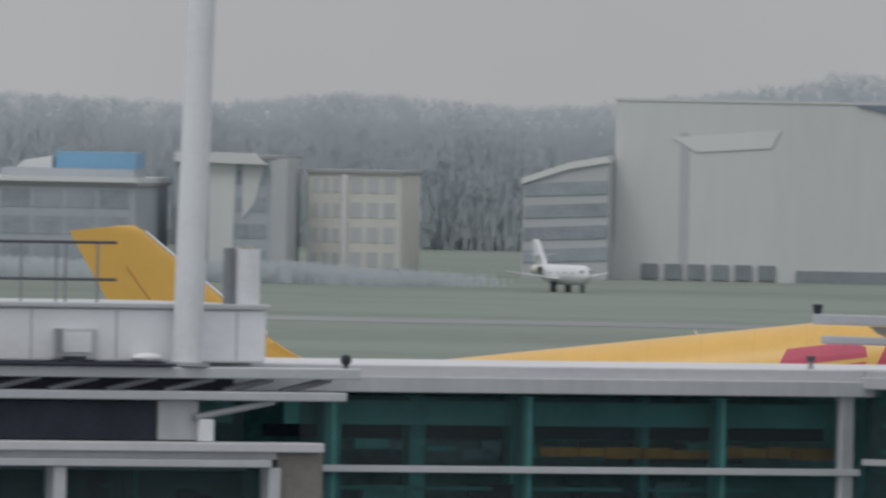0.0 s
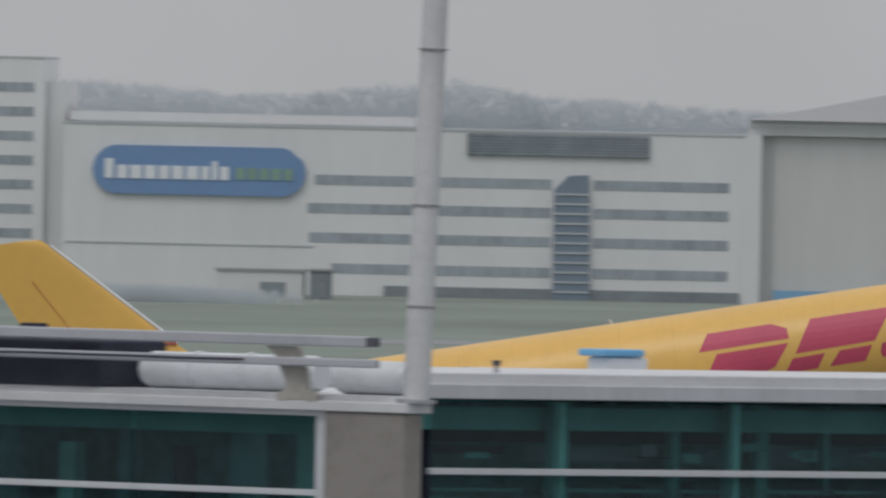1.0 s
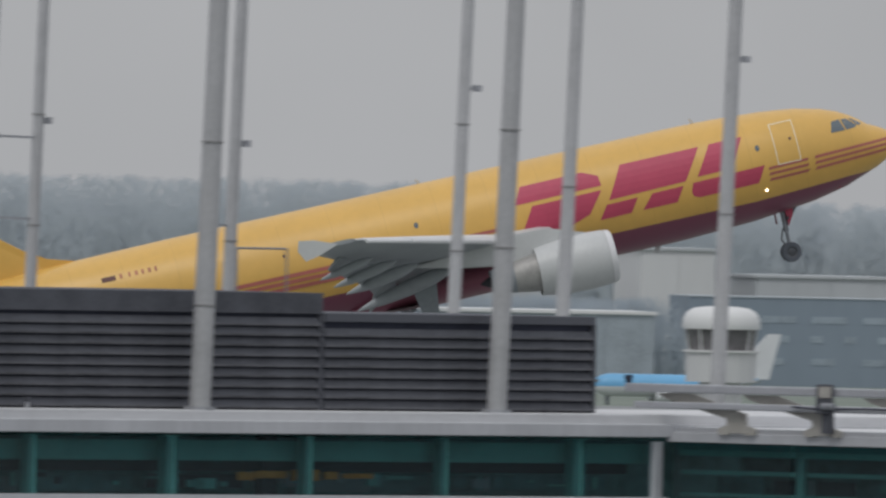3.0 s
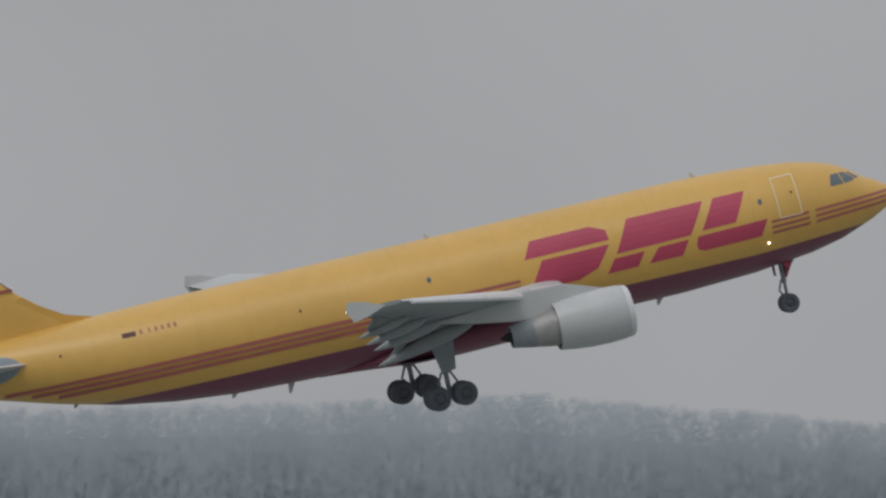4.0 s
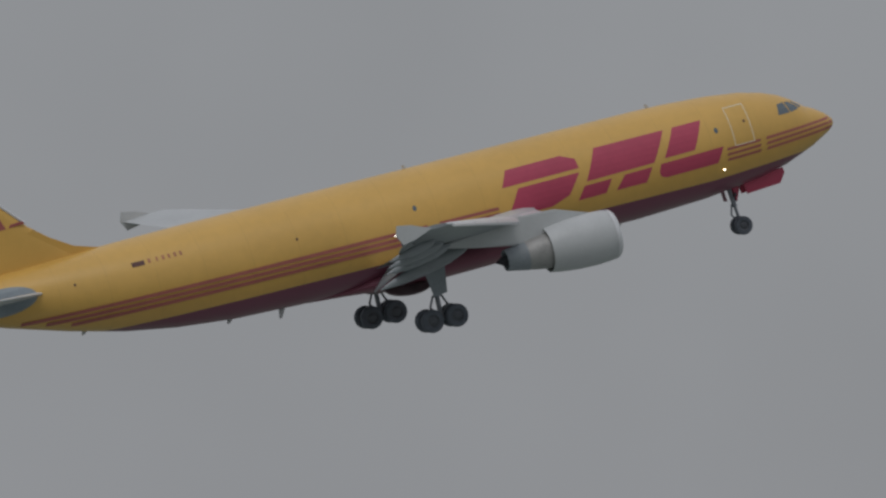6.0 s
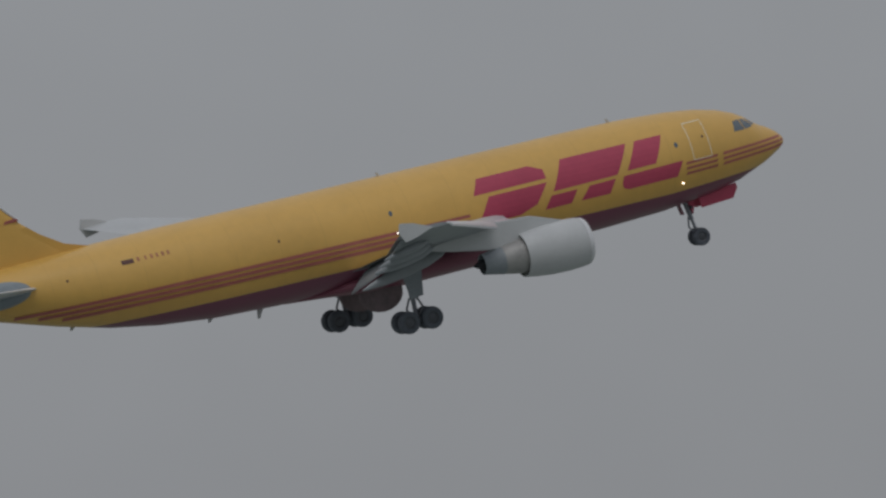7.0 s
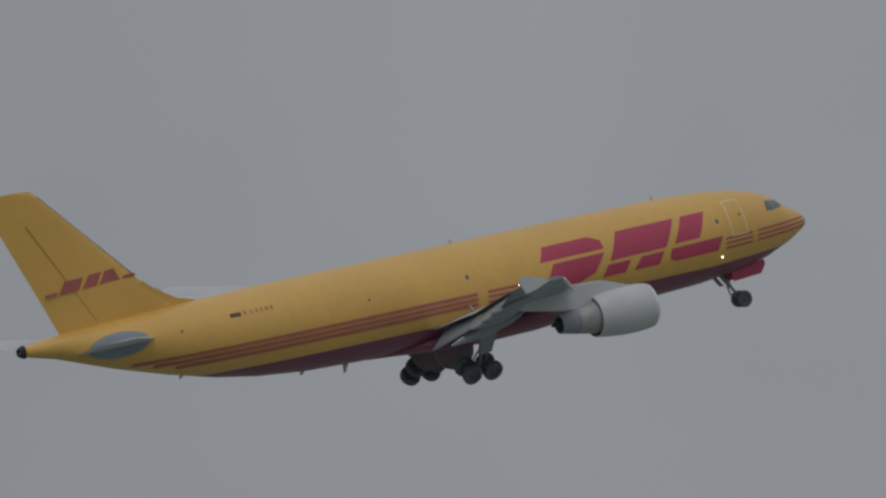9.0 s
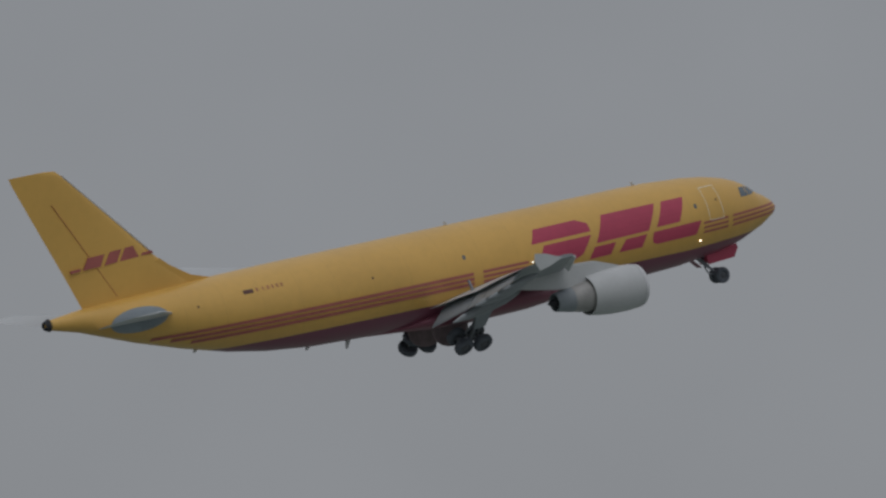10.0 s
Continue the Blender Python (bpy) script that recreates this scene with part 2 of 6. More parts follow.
def part(name, bm, mat, parent=None, label="", smooth=False):
    ob = new(name, mesh_of(name, bm, mat, smooth))
    if parent:
        ob.parent = parent
    if label:
        ob["label"] = label
    return ob


def thing(name, m, label, category, group="", kind=""):
    ob = new(name)
    ob.matrix_basis = m
    return tagged(ob, label, category, group, kind)


def add_box(bm, x0, x1, y0, y1, z0, z1, bevel=0.0):
    r = bmesh.ops.create_cube(bm, size=1.0, matrix=Matrix.Translation(((x0 + x1) / 2, (y0 + y1) / 2, (z0 + z1) / 2)) @ Matrix.Diagonal((x1 - x0, y1 - y0, z1 - z0, 1)))
    if bevel:
        edges = list({e for v in r["verts"] for e in v.link_edges})
        bmesh.ops.bevel(bm, geom=edges, offset=bevel, segments=2, affect="EDGES", profile=0.5)
    return bm


def box(x0, x1, y0, y1, z0, z1, bevel=0.0):
    return add_box(bmesh.new(), x0, x1, y0, y1, z0, z1, bevel)


def add_tube(bm, a, b, r, r2=None, n=12, caps=True):
    a, b = Vector(a), Vector(b)
    d = b - a
    m = Matrix.Translation((a + b) / 2) @ d.to_track_quat("Z", "Y").to_matrix().to_4x4()
    bmesh.ops.create_cone(bm, cap_ends=caps, segments=n, radius1=r, radius2=r if r2 is None else r2, depth=d.length, matrix=m)
    return bm


def tube(a, b, r, r2=None, n=12):
    return add_tube(bmesh.new(), a, b, r, r2, n)


def prism(points, y0, y1):
    """A polygon in x, z with a depth in y."""
    bm = bmesh.new()
    a = [bm.verts.new((x, y0, z)) for x, z in points]
    b = [bm.verts.new((x, y1, z)) for x, z in points]
    bm.faces.new(a)
    bm.faces.new(b[::-1])
    for i in range(len(a)):
        j = (i + 1) % len(a)
        bm.faces.new((a[j], a[i], b[i], b[j]))
    bmesh.ops.recalc_face_normals(bm, faces=bm.faces)
    return bm


def loft(rings, close=True):
    bm = bmesh.new()
    rows = [[bm.verts.new(p) for p in ring] for ring in rings]
    n = len(rows[0])
    for a, b in zip(rows, rows[1:]):
        for i in range(n):
            j = (i + 1) % n
            bm.faces.new((a[i], a[j], b[j], b[i]))
    if close:
        bm.faces.new(rows[0][::-1])
        bm.faces.new(rows[-1])
    bmesh.ops.recalc_face_normals(bm, faces=bm.faces)
    return bm


def interp(table, x):
    return float(np.interp(x, [r[0] for r in table], [r[1] for r in table]))


# ---- the freighter, nose at x = 0, nose to +x, axis at z = 0 ----
TOP = [(-53.65, 2.15), (-51, 2.44), (-47, 2.60), (-42, 2.75), (-37, 2.82), (-11, 2.82), (-9.2, 2.79), (-6.7, 2.65), (-5.0, 2.45), (-3.7, 2.15), (-2.9, 1.85), (-2.3, 1.52), (-1.85, 1.18), (-1.55, 0.93), (-1.0, 0.66), (-0.5, 0.33), (-0.2, 0.06), (-0.06, -0.1), (0, -0.24)]
BOT = [(-53.65, 1.62), (-51.4, 1.08), (-47.5, -0.25), (-44.2, -1.2), (-41.2, -1.92), (-38.4, -2.38), (-35.3, -2.68), (-31.5, -2.81), (-28, -2.82), (-12, -2.80), (-8.0, -2.62), (-4.9, -2.26), (-3.2, -1.90), (-1.5, -1.28), (-0.45, -0.76), (-0.15, -0.54), (-0.05, -0.42), (0, -0.28)]
WID = [(-53.65, 0.22), (-51.4, 0.75), (-47.5, 1.55), (-44.3, 2.08), (-41.6, 2.42), (-38.7, 2.66), (-35.8, 2.78), (-32, 2.82), (-11, 2.82), (-8.5, 2.76), (-6.5, 2.62), (-4.5, 2.32), (-3.2, 1.98), (-2.1, 1.58), (-1.2, 1.14), (-0.5, 0.68), (-0.15, 0.34), (0, 0.03)]


def section(x):
    t, b = interp(TOP, x), interp(BOT, x)
    return (t + b) / 2, max(0.015, (t - b) / 2), interp(WID, x)


def skin(x, z, out=0.0):
    """The half width of the fuselage at x, z."""
    c, h, w = section(x)
    return (w + out) * math.sqrt(max(0.0, 1 - min(1, abs(z - c) / (h + out)) ** 2))


def fuselage():
    xs = sorted(set([r[0] for r in TOP + BOT + WID] + [-45.5, -49.5, -40, -37, -34, -30, -26, -22, -18, -14, -9.5, -7.5, -5.5, -4, -3, -2.4, -1.8, -1, -0.6, -0.2]))
    rings = []
    for x in xs:
        c, h, w = section(x)
        rings.append([(x, w * math.cos(a), c + h * math.sin(a)) for a in [2 * math.pi * i / 48 for i in range(48)]])
    return loft(rings)


def livery_material():
    """Yellow over a red belly, with panel joints and grime."""
    m = material("livery_paint", YELLOW, 0.38, vary=0.07, scale=0.25, spec=0.5)
    n, l = m.node_tree.nodes, m.node_tree.links
    b = n["Principled BSDF"]
    b.inputs["Coat Weight"].default_value, b.inputs["Coat Roughness"].default_value = 0.15, 0.3
    paint = b.inputs["Base Color"].links[0].from_socket
    tc, sp = n.new("ShaderNodeTexCoord"), n.new("ShaderNodeSeparateXYZ")
    l.new(tc.outputs["Object"], sp.inputs[0])
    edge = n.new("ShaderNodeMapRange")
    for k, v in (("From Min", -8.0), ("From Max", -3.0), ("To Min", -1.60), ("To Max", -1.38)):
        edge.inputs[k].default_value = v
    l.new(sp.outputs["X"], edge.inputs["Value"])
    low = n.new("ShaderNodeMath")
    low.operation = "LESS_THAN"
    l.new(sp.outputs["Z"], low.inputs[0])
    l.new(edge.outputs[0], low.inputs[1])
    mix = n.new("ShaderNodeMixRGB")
    # belly red carries the same haze lift
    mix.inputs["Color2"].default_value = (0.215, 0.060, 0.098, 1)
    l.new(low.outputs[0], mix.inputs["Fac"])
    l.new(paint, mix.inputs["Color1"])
    # joints between the skin panels
    wave = n.new("ShaderNodeMath")
    wave.operation = "PINGPONG"
    wave.inputs[1].default_value = 1.32
    l.new(sp.outputs["X"], wave.inputs[0])
    thin = n.new("ShaderNodeMath")
    thin.operation = "LESS_THAN"
    thin.inputs[1].default_value = 0.012
    l.new(wave.outputs[0], thin.inputs[0])
    amount = n.new("ShaderNodeMath")
    amount.operation = "MULTIPLY"
    amount.inputs[1].default_value = 0.18
    l.new(thin.outputs[0], amount.inputs[0])
    joint = n.new("ShaderNodeMixRGB")
    joint.inputs["Color2"].default_value = (0.2, 0.1, 0.03, 1)
    l.new(amount.outputs[0], joint.inputs["Fac"])
    l.new(mix.outputs[0], joint.inputs["Color1"])
    l.new(joint.outputs[0], b.inputs["Base Color"])
    return m


def decal(points, out=0.012, step=0.3):
    """A flat shape in x, z wrapped on the right flank."""
    bm = bmesh.new()
    bm.faces.new([bm.verts.new((x, 0, z)) for x, z in points])
    xs, zs = [p[0] for p in points], [p[1] for p in points]
    for axis, lo, hi in ((0, min(xs), max(xs)), (2, min(zs), max(zs))):
        gap = 0.5 if axis == 0 and hi - lo > 8 else step
        for i in range(1, int((hi - lo) / gap) + 1):
            co = [0, 0, 0]
            co[axis] = lo + i * gap
            no = [0, 0, 0]
            no[axis] = 1
            bmesh.ops.bisect_plane(bm, geom=bm.verts[:] + bm.edges[:] + bm.faces[:], plane_co=co, plane_no=no)
    for v in bm.verts:
        v.co.y = -skin(v.co.x, v.co.z, out)
    return bm


def foil(chord, thick, n=10):
    """Section points from the trailing edge over the top round to it again; x from 0 at the leading edge back to -chord."""
    out = []
    for i in range(n + 1):
        u = (1 - i / n) ** 1.5
        out.append((-chord * u, thick * 2.0 * (math.sqrt(u) - u)))
    low = [(x, -0.55 * z) for x, z in out[-2:0:-1]]
    return out + low


def wing_at(y):
    """Leading edge x, z, chord, thickness and nose-up twist of the wing at span y from the axis."""
    a = abs(y)
    le = -17.7 - (a - 2.0) * 0.613
    chord = interp([(0, 11.0), (2.0, 10.0), (7.9, 6.5), (22.1, 2.75)], a)
    z = interp([(0, -1.15), (3.2, -0.92), (8, -0.42), (15, 0.60), (22.1, 1.60)], a)
    return le, z, chord, chord * interp([(0, 0.15), (8, 0.12), (22, 0.10)], a), interp([(0, 0.09), (8, 0.045), (22, 0.0)], a)


def wing(side):
    rings = []
    for a in (0.5, 2.0, 3.5, 5.5, 7.9, 10.5, 13.5, 16.5, 19.5, 21.6, 22.1):
        le, z, c, t, tw = wing_at(a)
        rings.append([(le + px, side * a, z + pz + tw * px) for px, pz in foil(c, t)])
    bm = loft(rings)
    # upward faces take the skylit copy of the grey
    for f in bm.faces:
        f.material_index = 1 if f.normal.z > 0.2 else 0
    return bm


def slab_surface(a, b, thick):
    """A thin tapered blade between two edges: a and b are (leading, trailing) point pairs."""
    rings = []
    for (l, t) in (a, b):
        l, t = Vector(l), Vector(t)
        c = (l - t).length
        nrm = thick
        pts = []
        for px, pz in foil(c, c * 0.10):
            u = -px / c
            pts.append(tuple(l.lerp(t, u) + Vector(nrm) * pz))
        rings.append(pts)
    return loft(rings)


def revolve(profile, cx, cy, cz, n=32):
    """A body of revolution about an axis along x."""
    rings = []
    for x, r in profile:
        rings.append([(cx + x, cy + r * math.cos(2 * math.pi * i / n), cz + r * math.sin(2 * math.pi * i / n)) for i in range(n)])
    return loft(rings, close=False)


def wheel(parent, x, y, z, r, w):
    prof = [(-w / 2, r * 0.56), (-w / 2, r * 0.85), (-w * 0.36, r * 0.97), (-w * 0.15, r), (w * 0.15, r), (w * 0.36, r * 0.97), (w / 2, r * 0.85), (w / 2, r * 0.56)]
    rings = [[(x + rr * math.cos(2 * math.pi * i / 28), y + a, z + rr * math.sin(2 * math.pi * i / 28)) for i in range(28)] for a, rr in prof]
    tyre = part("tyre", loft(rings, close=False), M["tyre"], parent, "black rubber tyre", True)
    rim = [(-w * 0.42, r * 0.56), (-w * 0.3, r * 0.42), (-w * 0.42, r * 0.18), (-w * 0.42, 0.01)]
    bm = bmesh.new()
    for s in (1, -1):
        rr = [[(x + q * math.cos(2 * math.pi * i / 20), y + s * a, z + q * math.sin(2 * math.pi * i / 20)) for i in range(20)] for a, q in rim]
        rows = [[bm.verts.new(p) for p in ring] for ring in rr]
        for a, b in zip(rows, rows[1:]):
            for i in range(20):
                bm.faces.new((a[i], a[(i + 1) % 20], b[(i + 1) % 20], b[i]))
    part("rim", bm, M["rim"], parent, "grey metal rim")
    return tyre


def hinge(name, parent, x, y, z):
    """A part's own pivot: a mesh pin at the place about which the part turns."""
    bm = bmesh.new()
    add_tube(bm, (-0.25, 0, 0), (0.25, 0, 0), 0.14) if name == "main_gear" else add_tube(bm, (0, -0.3, 0), (0, 0.3, 0), 0.14)
    ob = part(name, bm, M["strut"], parent)
    ob.location = (x, y, z)
    return ob


PIVOT = Vector((-26.0, 0, 0))
jet = thing("cargo_jet", pose(0, 0, 0), "yellow twin-engined cargo jet with red belly, climbing, gear down", "airplane")


def build_jet():
    off = Matrix.Translation(-PIVOT)

    def add(name, bm, mat, label="", smooth=False, parent=jet):
        bmesh.ops.transform(bm, matrix=off, verts=bm.verts)
        return part(name, bm, mat, parent, label, smooth)

    body = new("fuselage", mesh_of("fuselage", fuselage(), livery_material(), True))
    body.parent, body.location = jet, -PIVOT
    body["label"] = "yellow tubular fuselage with a dark red belly"
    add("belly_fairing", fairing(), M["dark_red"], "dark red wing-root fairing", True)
    for s, n in ((-1, "right"), (1, "left")):
        add("wing", wing(s), [M["wing"], M["wing_top"]], "grey swept wing, skylight painted paler on top", True)
        # leading edge slats, drooped
        for a, b in ((3.1, 6.9), (8.9, 13.0), (13.1, 17.2), (17.3, 21.3)):
            rings = []
            for y in (a, b):
                le, z, c, t, tw = wing_at(y)
                rings.append([(le + q * c, s * y, z + (r + tw * q) * c) for q, r in ((0.055, -0.055), (0.062, -0.035), (0.04, 0.0), (-0.06, 0.045), (-0.07, 0.03), (0.0, -0.02), (0.03, -0.06))])
            add("slat", loft(rings), M["slat"], "bright metal slat", False)
        # flaps, set for take-off
        for a, b in ((3.0, 7.0), (7.1, 9.4), (9.5, 16.8)):
            rings = []
            for y in (a, b):
                le, z, c, t, tw = wing_at(y)
                rings.append([(le - c * u, s * y, z - c * (v + tw * u)) for u, v in ((0.88, -0.005), (0.95, 0.025), (1.05, 0.115), (1.055, 0.13), (0.95, 0.07), (0.88, 0.03))])
            # the inboard flap's shade is put in as a darker grey
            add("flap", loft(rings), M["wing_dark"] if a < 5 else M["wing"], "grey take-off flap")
        # flap track fairings
        for y in (6.6, 10.4, 13.2, 16.2):
            le, z, c, t, tw = wing_at(y)
            big = y < 8
            front = Vector((le - (0.44 if big else 0.55) * c, s * y, z - 0.10 * c))
            back = Vector((-29.1, s * y, -2.45)) if big else Vector((le - 1.20 * c, s * y, z - 0.22 * c))
            r = 0.40 if big else 0.055 * c
            pod = revolve([(q, r * w) for q, w in ((0.0, 0.05), (-0.08, 0.55), (-0.25, 0.95), (-0.5, 1.0), (-0.75, 0.72), (-0.93, 0.30), (-1.0, 0.04))], 0, 0, 0, 14)
            d = front - back
            bmesh.ops.transform(pod, matrix=Matrix.Translation(front) @ Matrix.Rotation(-math.atan2(d.z, d.x), 4, "Y") @ Matrix.Diagonal((d.length, 0.7, 1.0, 1)), verts=pod.verts)
            add("flap_track_fairing", pod, M["wing"], "grey pod under the wing", True)
        # wing-tip fence
        le, z, c, t, tw = wing_at(22.1)
        bm = bmesh.new()
        pts = [(le - 0.9, z + 0.0), (le - 2.0, z + 0.42), (le - 2.75, z + 0.55), (le - 2.9, z + 0.05), (le - 2.6, z - 0.5), (le - 1.9, z - 0.36)]
        va = [bm.verts.new((x, s * 22.08, q)) for x, q in pts]
        vb = [bm.verts.new((x, s * 22.18, q)) for x, q in pts]
        bm.faces.new(va), bm.faces.new(vb[::-1])
        for i in range(6):
            bm.faces.new((va[i], va[(i + 1) % 6], vb[(i + 1) % 6], vb[i]))
        add("wingtip_fence", bm, M["cowl"], "pale arrow-shaped wingtip fence")
        bm = bmesh.new()
        if s < 0:
            bmesh.ops.create_uvsphere(bm, u_segments=8, v_segments=6, radius=0.035, matrix=Matrix.Translation((le - 2.84, s * 21.86, z + 0.05)))
            add("tip_lamp", bm, M["landing"], "lit white lamp at the wingtip")
        engine(add, s)
        stab(add, s)
    fin(add)
    gear(add)
    details(add)


def fairing():
    rings = []
    for x, w, z0, z1 in ((-16.0, 0.3, -2.75, -2.6), (-17.5, 1.9, -3.0, -1.9), (-20, 2.75, -3.2, -1.3), (-24, 2.95, -3.28, -1.2), (-27.0, 2.25, -3.14, -1.85), (-29.0, 1.1, -2.97, -2.4), (-31.0, 0.2, -2.84, -2.7)):
        c, h = (z0 + z1) / 2, (z1 - z0) / 2
        rings.append([(x, w * math.cos(a), c + h * math.sin(a)) for a in [2 * math.pi * i / 28 for i in range(28)]])
    return loft(rings)


def engine(add, s):
    cy, cz = s * 7.95, -2.42
    cowl = add("nacelle", revolve([(-16.95, 0.85), (-16.4, 1.06), (-16.18, 1.13), (-16.12, 1.2), (-16.2, 1.28), (-16.6, 1.36), (-17.4, 1.41), (-18.4, 1.39), (-19.3, 1.30), (-20.0, 1.19), (-20.0, 1.13), (-19.0, 1.05)], -0.10, cy, cz), M["cowl"], "pale grey engine cowling", True)
    add("intake_lip", revolve([(-16.4, 1.07), (-16.17, 1.135), (-16.10, 1.2), (-16.19, 1.29), (-16.4, 1.335)], -0.10, cy, cz), M["slat"], "polished metal intake lip", True, cowl)
    add("fan", revolve([(-17.1, 1.06), (-17.1, 0.3), (-16.7, 0.18), (-16.45, 0.01)], -0.10, cy, cz), M["soot"], "dark fan and spinner", True, cowl)
    add("core_cowl", revolve([(-18.9, 1.05), (-19.9, 0.97), (-20.6, 0.88), (-21.2, 0.76), (-21.2, 0.66)], -0.10, cy, cz), M["core"], "bare metal core cowling", True, cowl)
    add("core_nozzle", revolve([(-21.2, 0.78), (-21.9, 0.64), (-22.35, 0.56), (-22.35, 0.48), (-21.9, 0.44)], -0.10, cy, cz), M["wing_dark"], "dark exhaust nozzle", True, cowl)
    add("exhaust_plug", revolve([(-21.8, 0.36), (-22.5, 0.24), (-22.9, 0.02)], -0.10, cy, cz), M["soot"], "", True, cowl)
    le, z, c, t, tw = wing_at(7.95)
    bm = prism([(-16.9, cz + 1.25), (-19.2, z + 0.02), (-21.3, z + 0.10), (-26.2, z - 0.45), (-24.0, z - 0.95), (-21.1, cz + 0.55), (-18.6, cz + 1.0)], cy - 0.2, cy + 0.2)
    bmesh.ops.bevel(bm, geom=bm.edges[:], offset=0.08, segments=2, affect="EDGES")
    add("engine_pylon", bm, M["cowl"], "pale pylon under the wing")
    if s < 0:
        add("strake", prism([(-17.0, cz + 0.9), (-18.3, cz + 1.35), (-18.4, cz + 0.9)], cy - s * 1.05, cy - s * 1.1), M["cowl"], "", False, cowl)


def stab(add, s):
    rings = []
    for a, le, c, z in ((0.8, -44.9, 5.6, 1.10), (2.0, -45.9, 5.15, 1.28), (5.0, -48.1, 3.7, 1.66), (8.0, -50.3, 2.4, 2.03), (8.13, -50.7, 2.0, 2.05)):
        rings.append([(le + px, s * a, z + pz) for px, pz in foil(c, c * 0.07)])
    add("tailplane", loft(rings), M["wing_top"], "pale grey horizontal tailplane", True)
    if s < 0:
        pts = [(-47.9 + 1.85 * math.cos(a), 1.22 + 0.74 * math.sin(a)) for a in [2 * math.pi * i / 24 for i in range(24)]]
        pts = [(x, z + (x + 48.2) * 0.03) for x, z in pts]
        add("tailplane_root_plate", decal(pts, 0.05, 0.25), M["plate"], "oval grey slide plate at the tailplane root")


def fin(add):
    rings = []
    for z, le, te in ((1.8, -42.0, -50.6), (2.6, -42.6, -51.0), (3.7, -43.95, -51.47), (4.7, -45.22, -51.9), (7.6, -47.98, -53.2), (10.55, -50.9, -54.5), (10.92, -51.35, -54.62), (10.99, -52.2, -54.65)):
        c = le - te
        rings.append([(le + px, pz, z) for px, pz in sym_foil(c, c * 0.085)])
    add("tail_fin", loft(rings), M["yellow"], "tall yellow tail fin", True)
    bm = prism([(-40.4, 2.70), (-41.6, 2.74), (-43.0, 3.15), (-44.4, 4.0), (-45.0, 4.5), (-46.5, 4.0), (-46.5, 2.1)], -0.16, 0.16)
    add("dorsal_fillet", bm, M["yellow"], "yellow fillet before the fin")
    # skylit fin edge put in as a bright tube, and the rudder's hinge line
    bm = bmesh.new()
    add_tube(bm, (-45.36, 0, 4.95), (-50.88, 0, 10.57), 0.085, 0.07, 10)
    add("fin_leading_edge", bm, M["slat"], "bright metal leading edge")
    bm = prism([(-48.35, 2.75), (-48.38, 2.75), (-52.0, 8.95), (-51.97, 8.95)], -0.15, 0.15)
    add("rudder_joint", bm, M["faded_red"], "dark joint of the rudder")
    # plain red shapes on the fin
    for q in FIN_MARKS:
        add("fin_mark", prism(q, -0.19, -0.08), M["fin_red"], "slanted red mark on the fin")


def sym_foil(c, t, n=10):
    up = [(-c * (1 - i / n) ** 1.5, t * 0.5 * 2.6 * (math.sqrt((1 - i / n) ** 1.5) - (1 - i / n) ** 1.5)) for i in range(n + 1)]
    return up + [(x, -z) for x, z in up[-2:0:-1]]


FIN_MARKS = [
    [(-51.45, 4.65), (-50.75, 4.69), (-50.65, 4.84), (-51.40, 4.82)],
    [(-50.50, 4.71), (-50.05, 5.38), (-48.85, 5.42), (-49.25, 4.73)],
    [(-48.95, 4.74), (-48.45, 5.48), (-47.60, 5.51), (-48.05, 4.78)],
    [(-47.85, 4.79), (-47.35, 5.53), (-46.75, 5.56), (-46.45, 4.85)],
    [(-46.30, 4.87), (-46.15, 5.03), (-45.50, 5.06), (-45.35, 4.91)],
]
# the big flank mark: plain slanted red blocks, an upper and a lower row
FLANK_MARKS = [
    [(-19.95, 0.81), (-19.45, 1.66), (-16.30, 1.70), (-15.55, 1.38), (-15.50, 0.87)],
    [(-19.95, -0.80), (-19.10, 0.61), (-15.55, 0.65), (-16.35, -0.40), (-17.40, -0.78)],
    [(-15.28, 0.08), (-14.35, 1.67), (-10.32, 1.69), (-11.35, 0.17)],
    [(-15.90, -0.81), (-15.45, -0.13), (-13.85, -0.09), (-14.30, -0.78)],
    [(-13.70, -0.77), (-13.10, -0.06), (-11.50, -0.02), (-11.95, -0.76)],
    [(-10.72, 0.26), (-9.78, 1.70), (-8.10, 1.71), (-8.95, 0.29)],
    [(-11.15, -0.39), (-11.00, 0.01), (-7.30, 0.10), (-7.75, -0.71), (-10.80, -0.76), (-11.10, -0.64)],
]


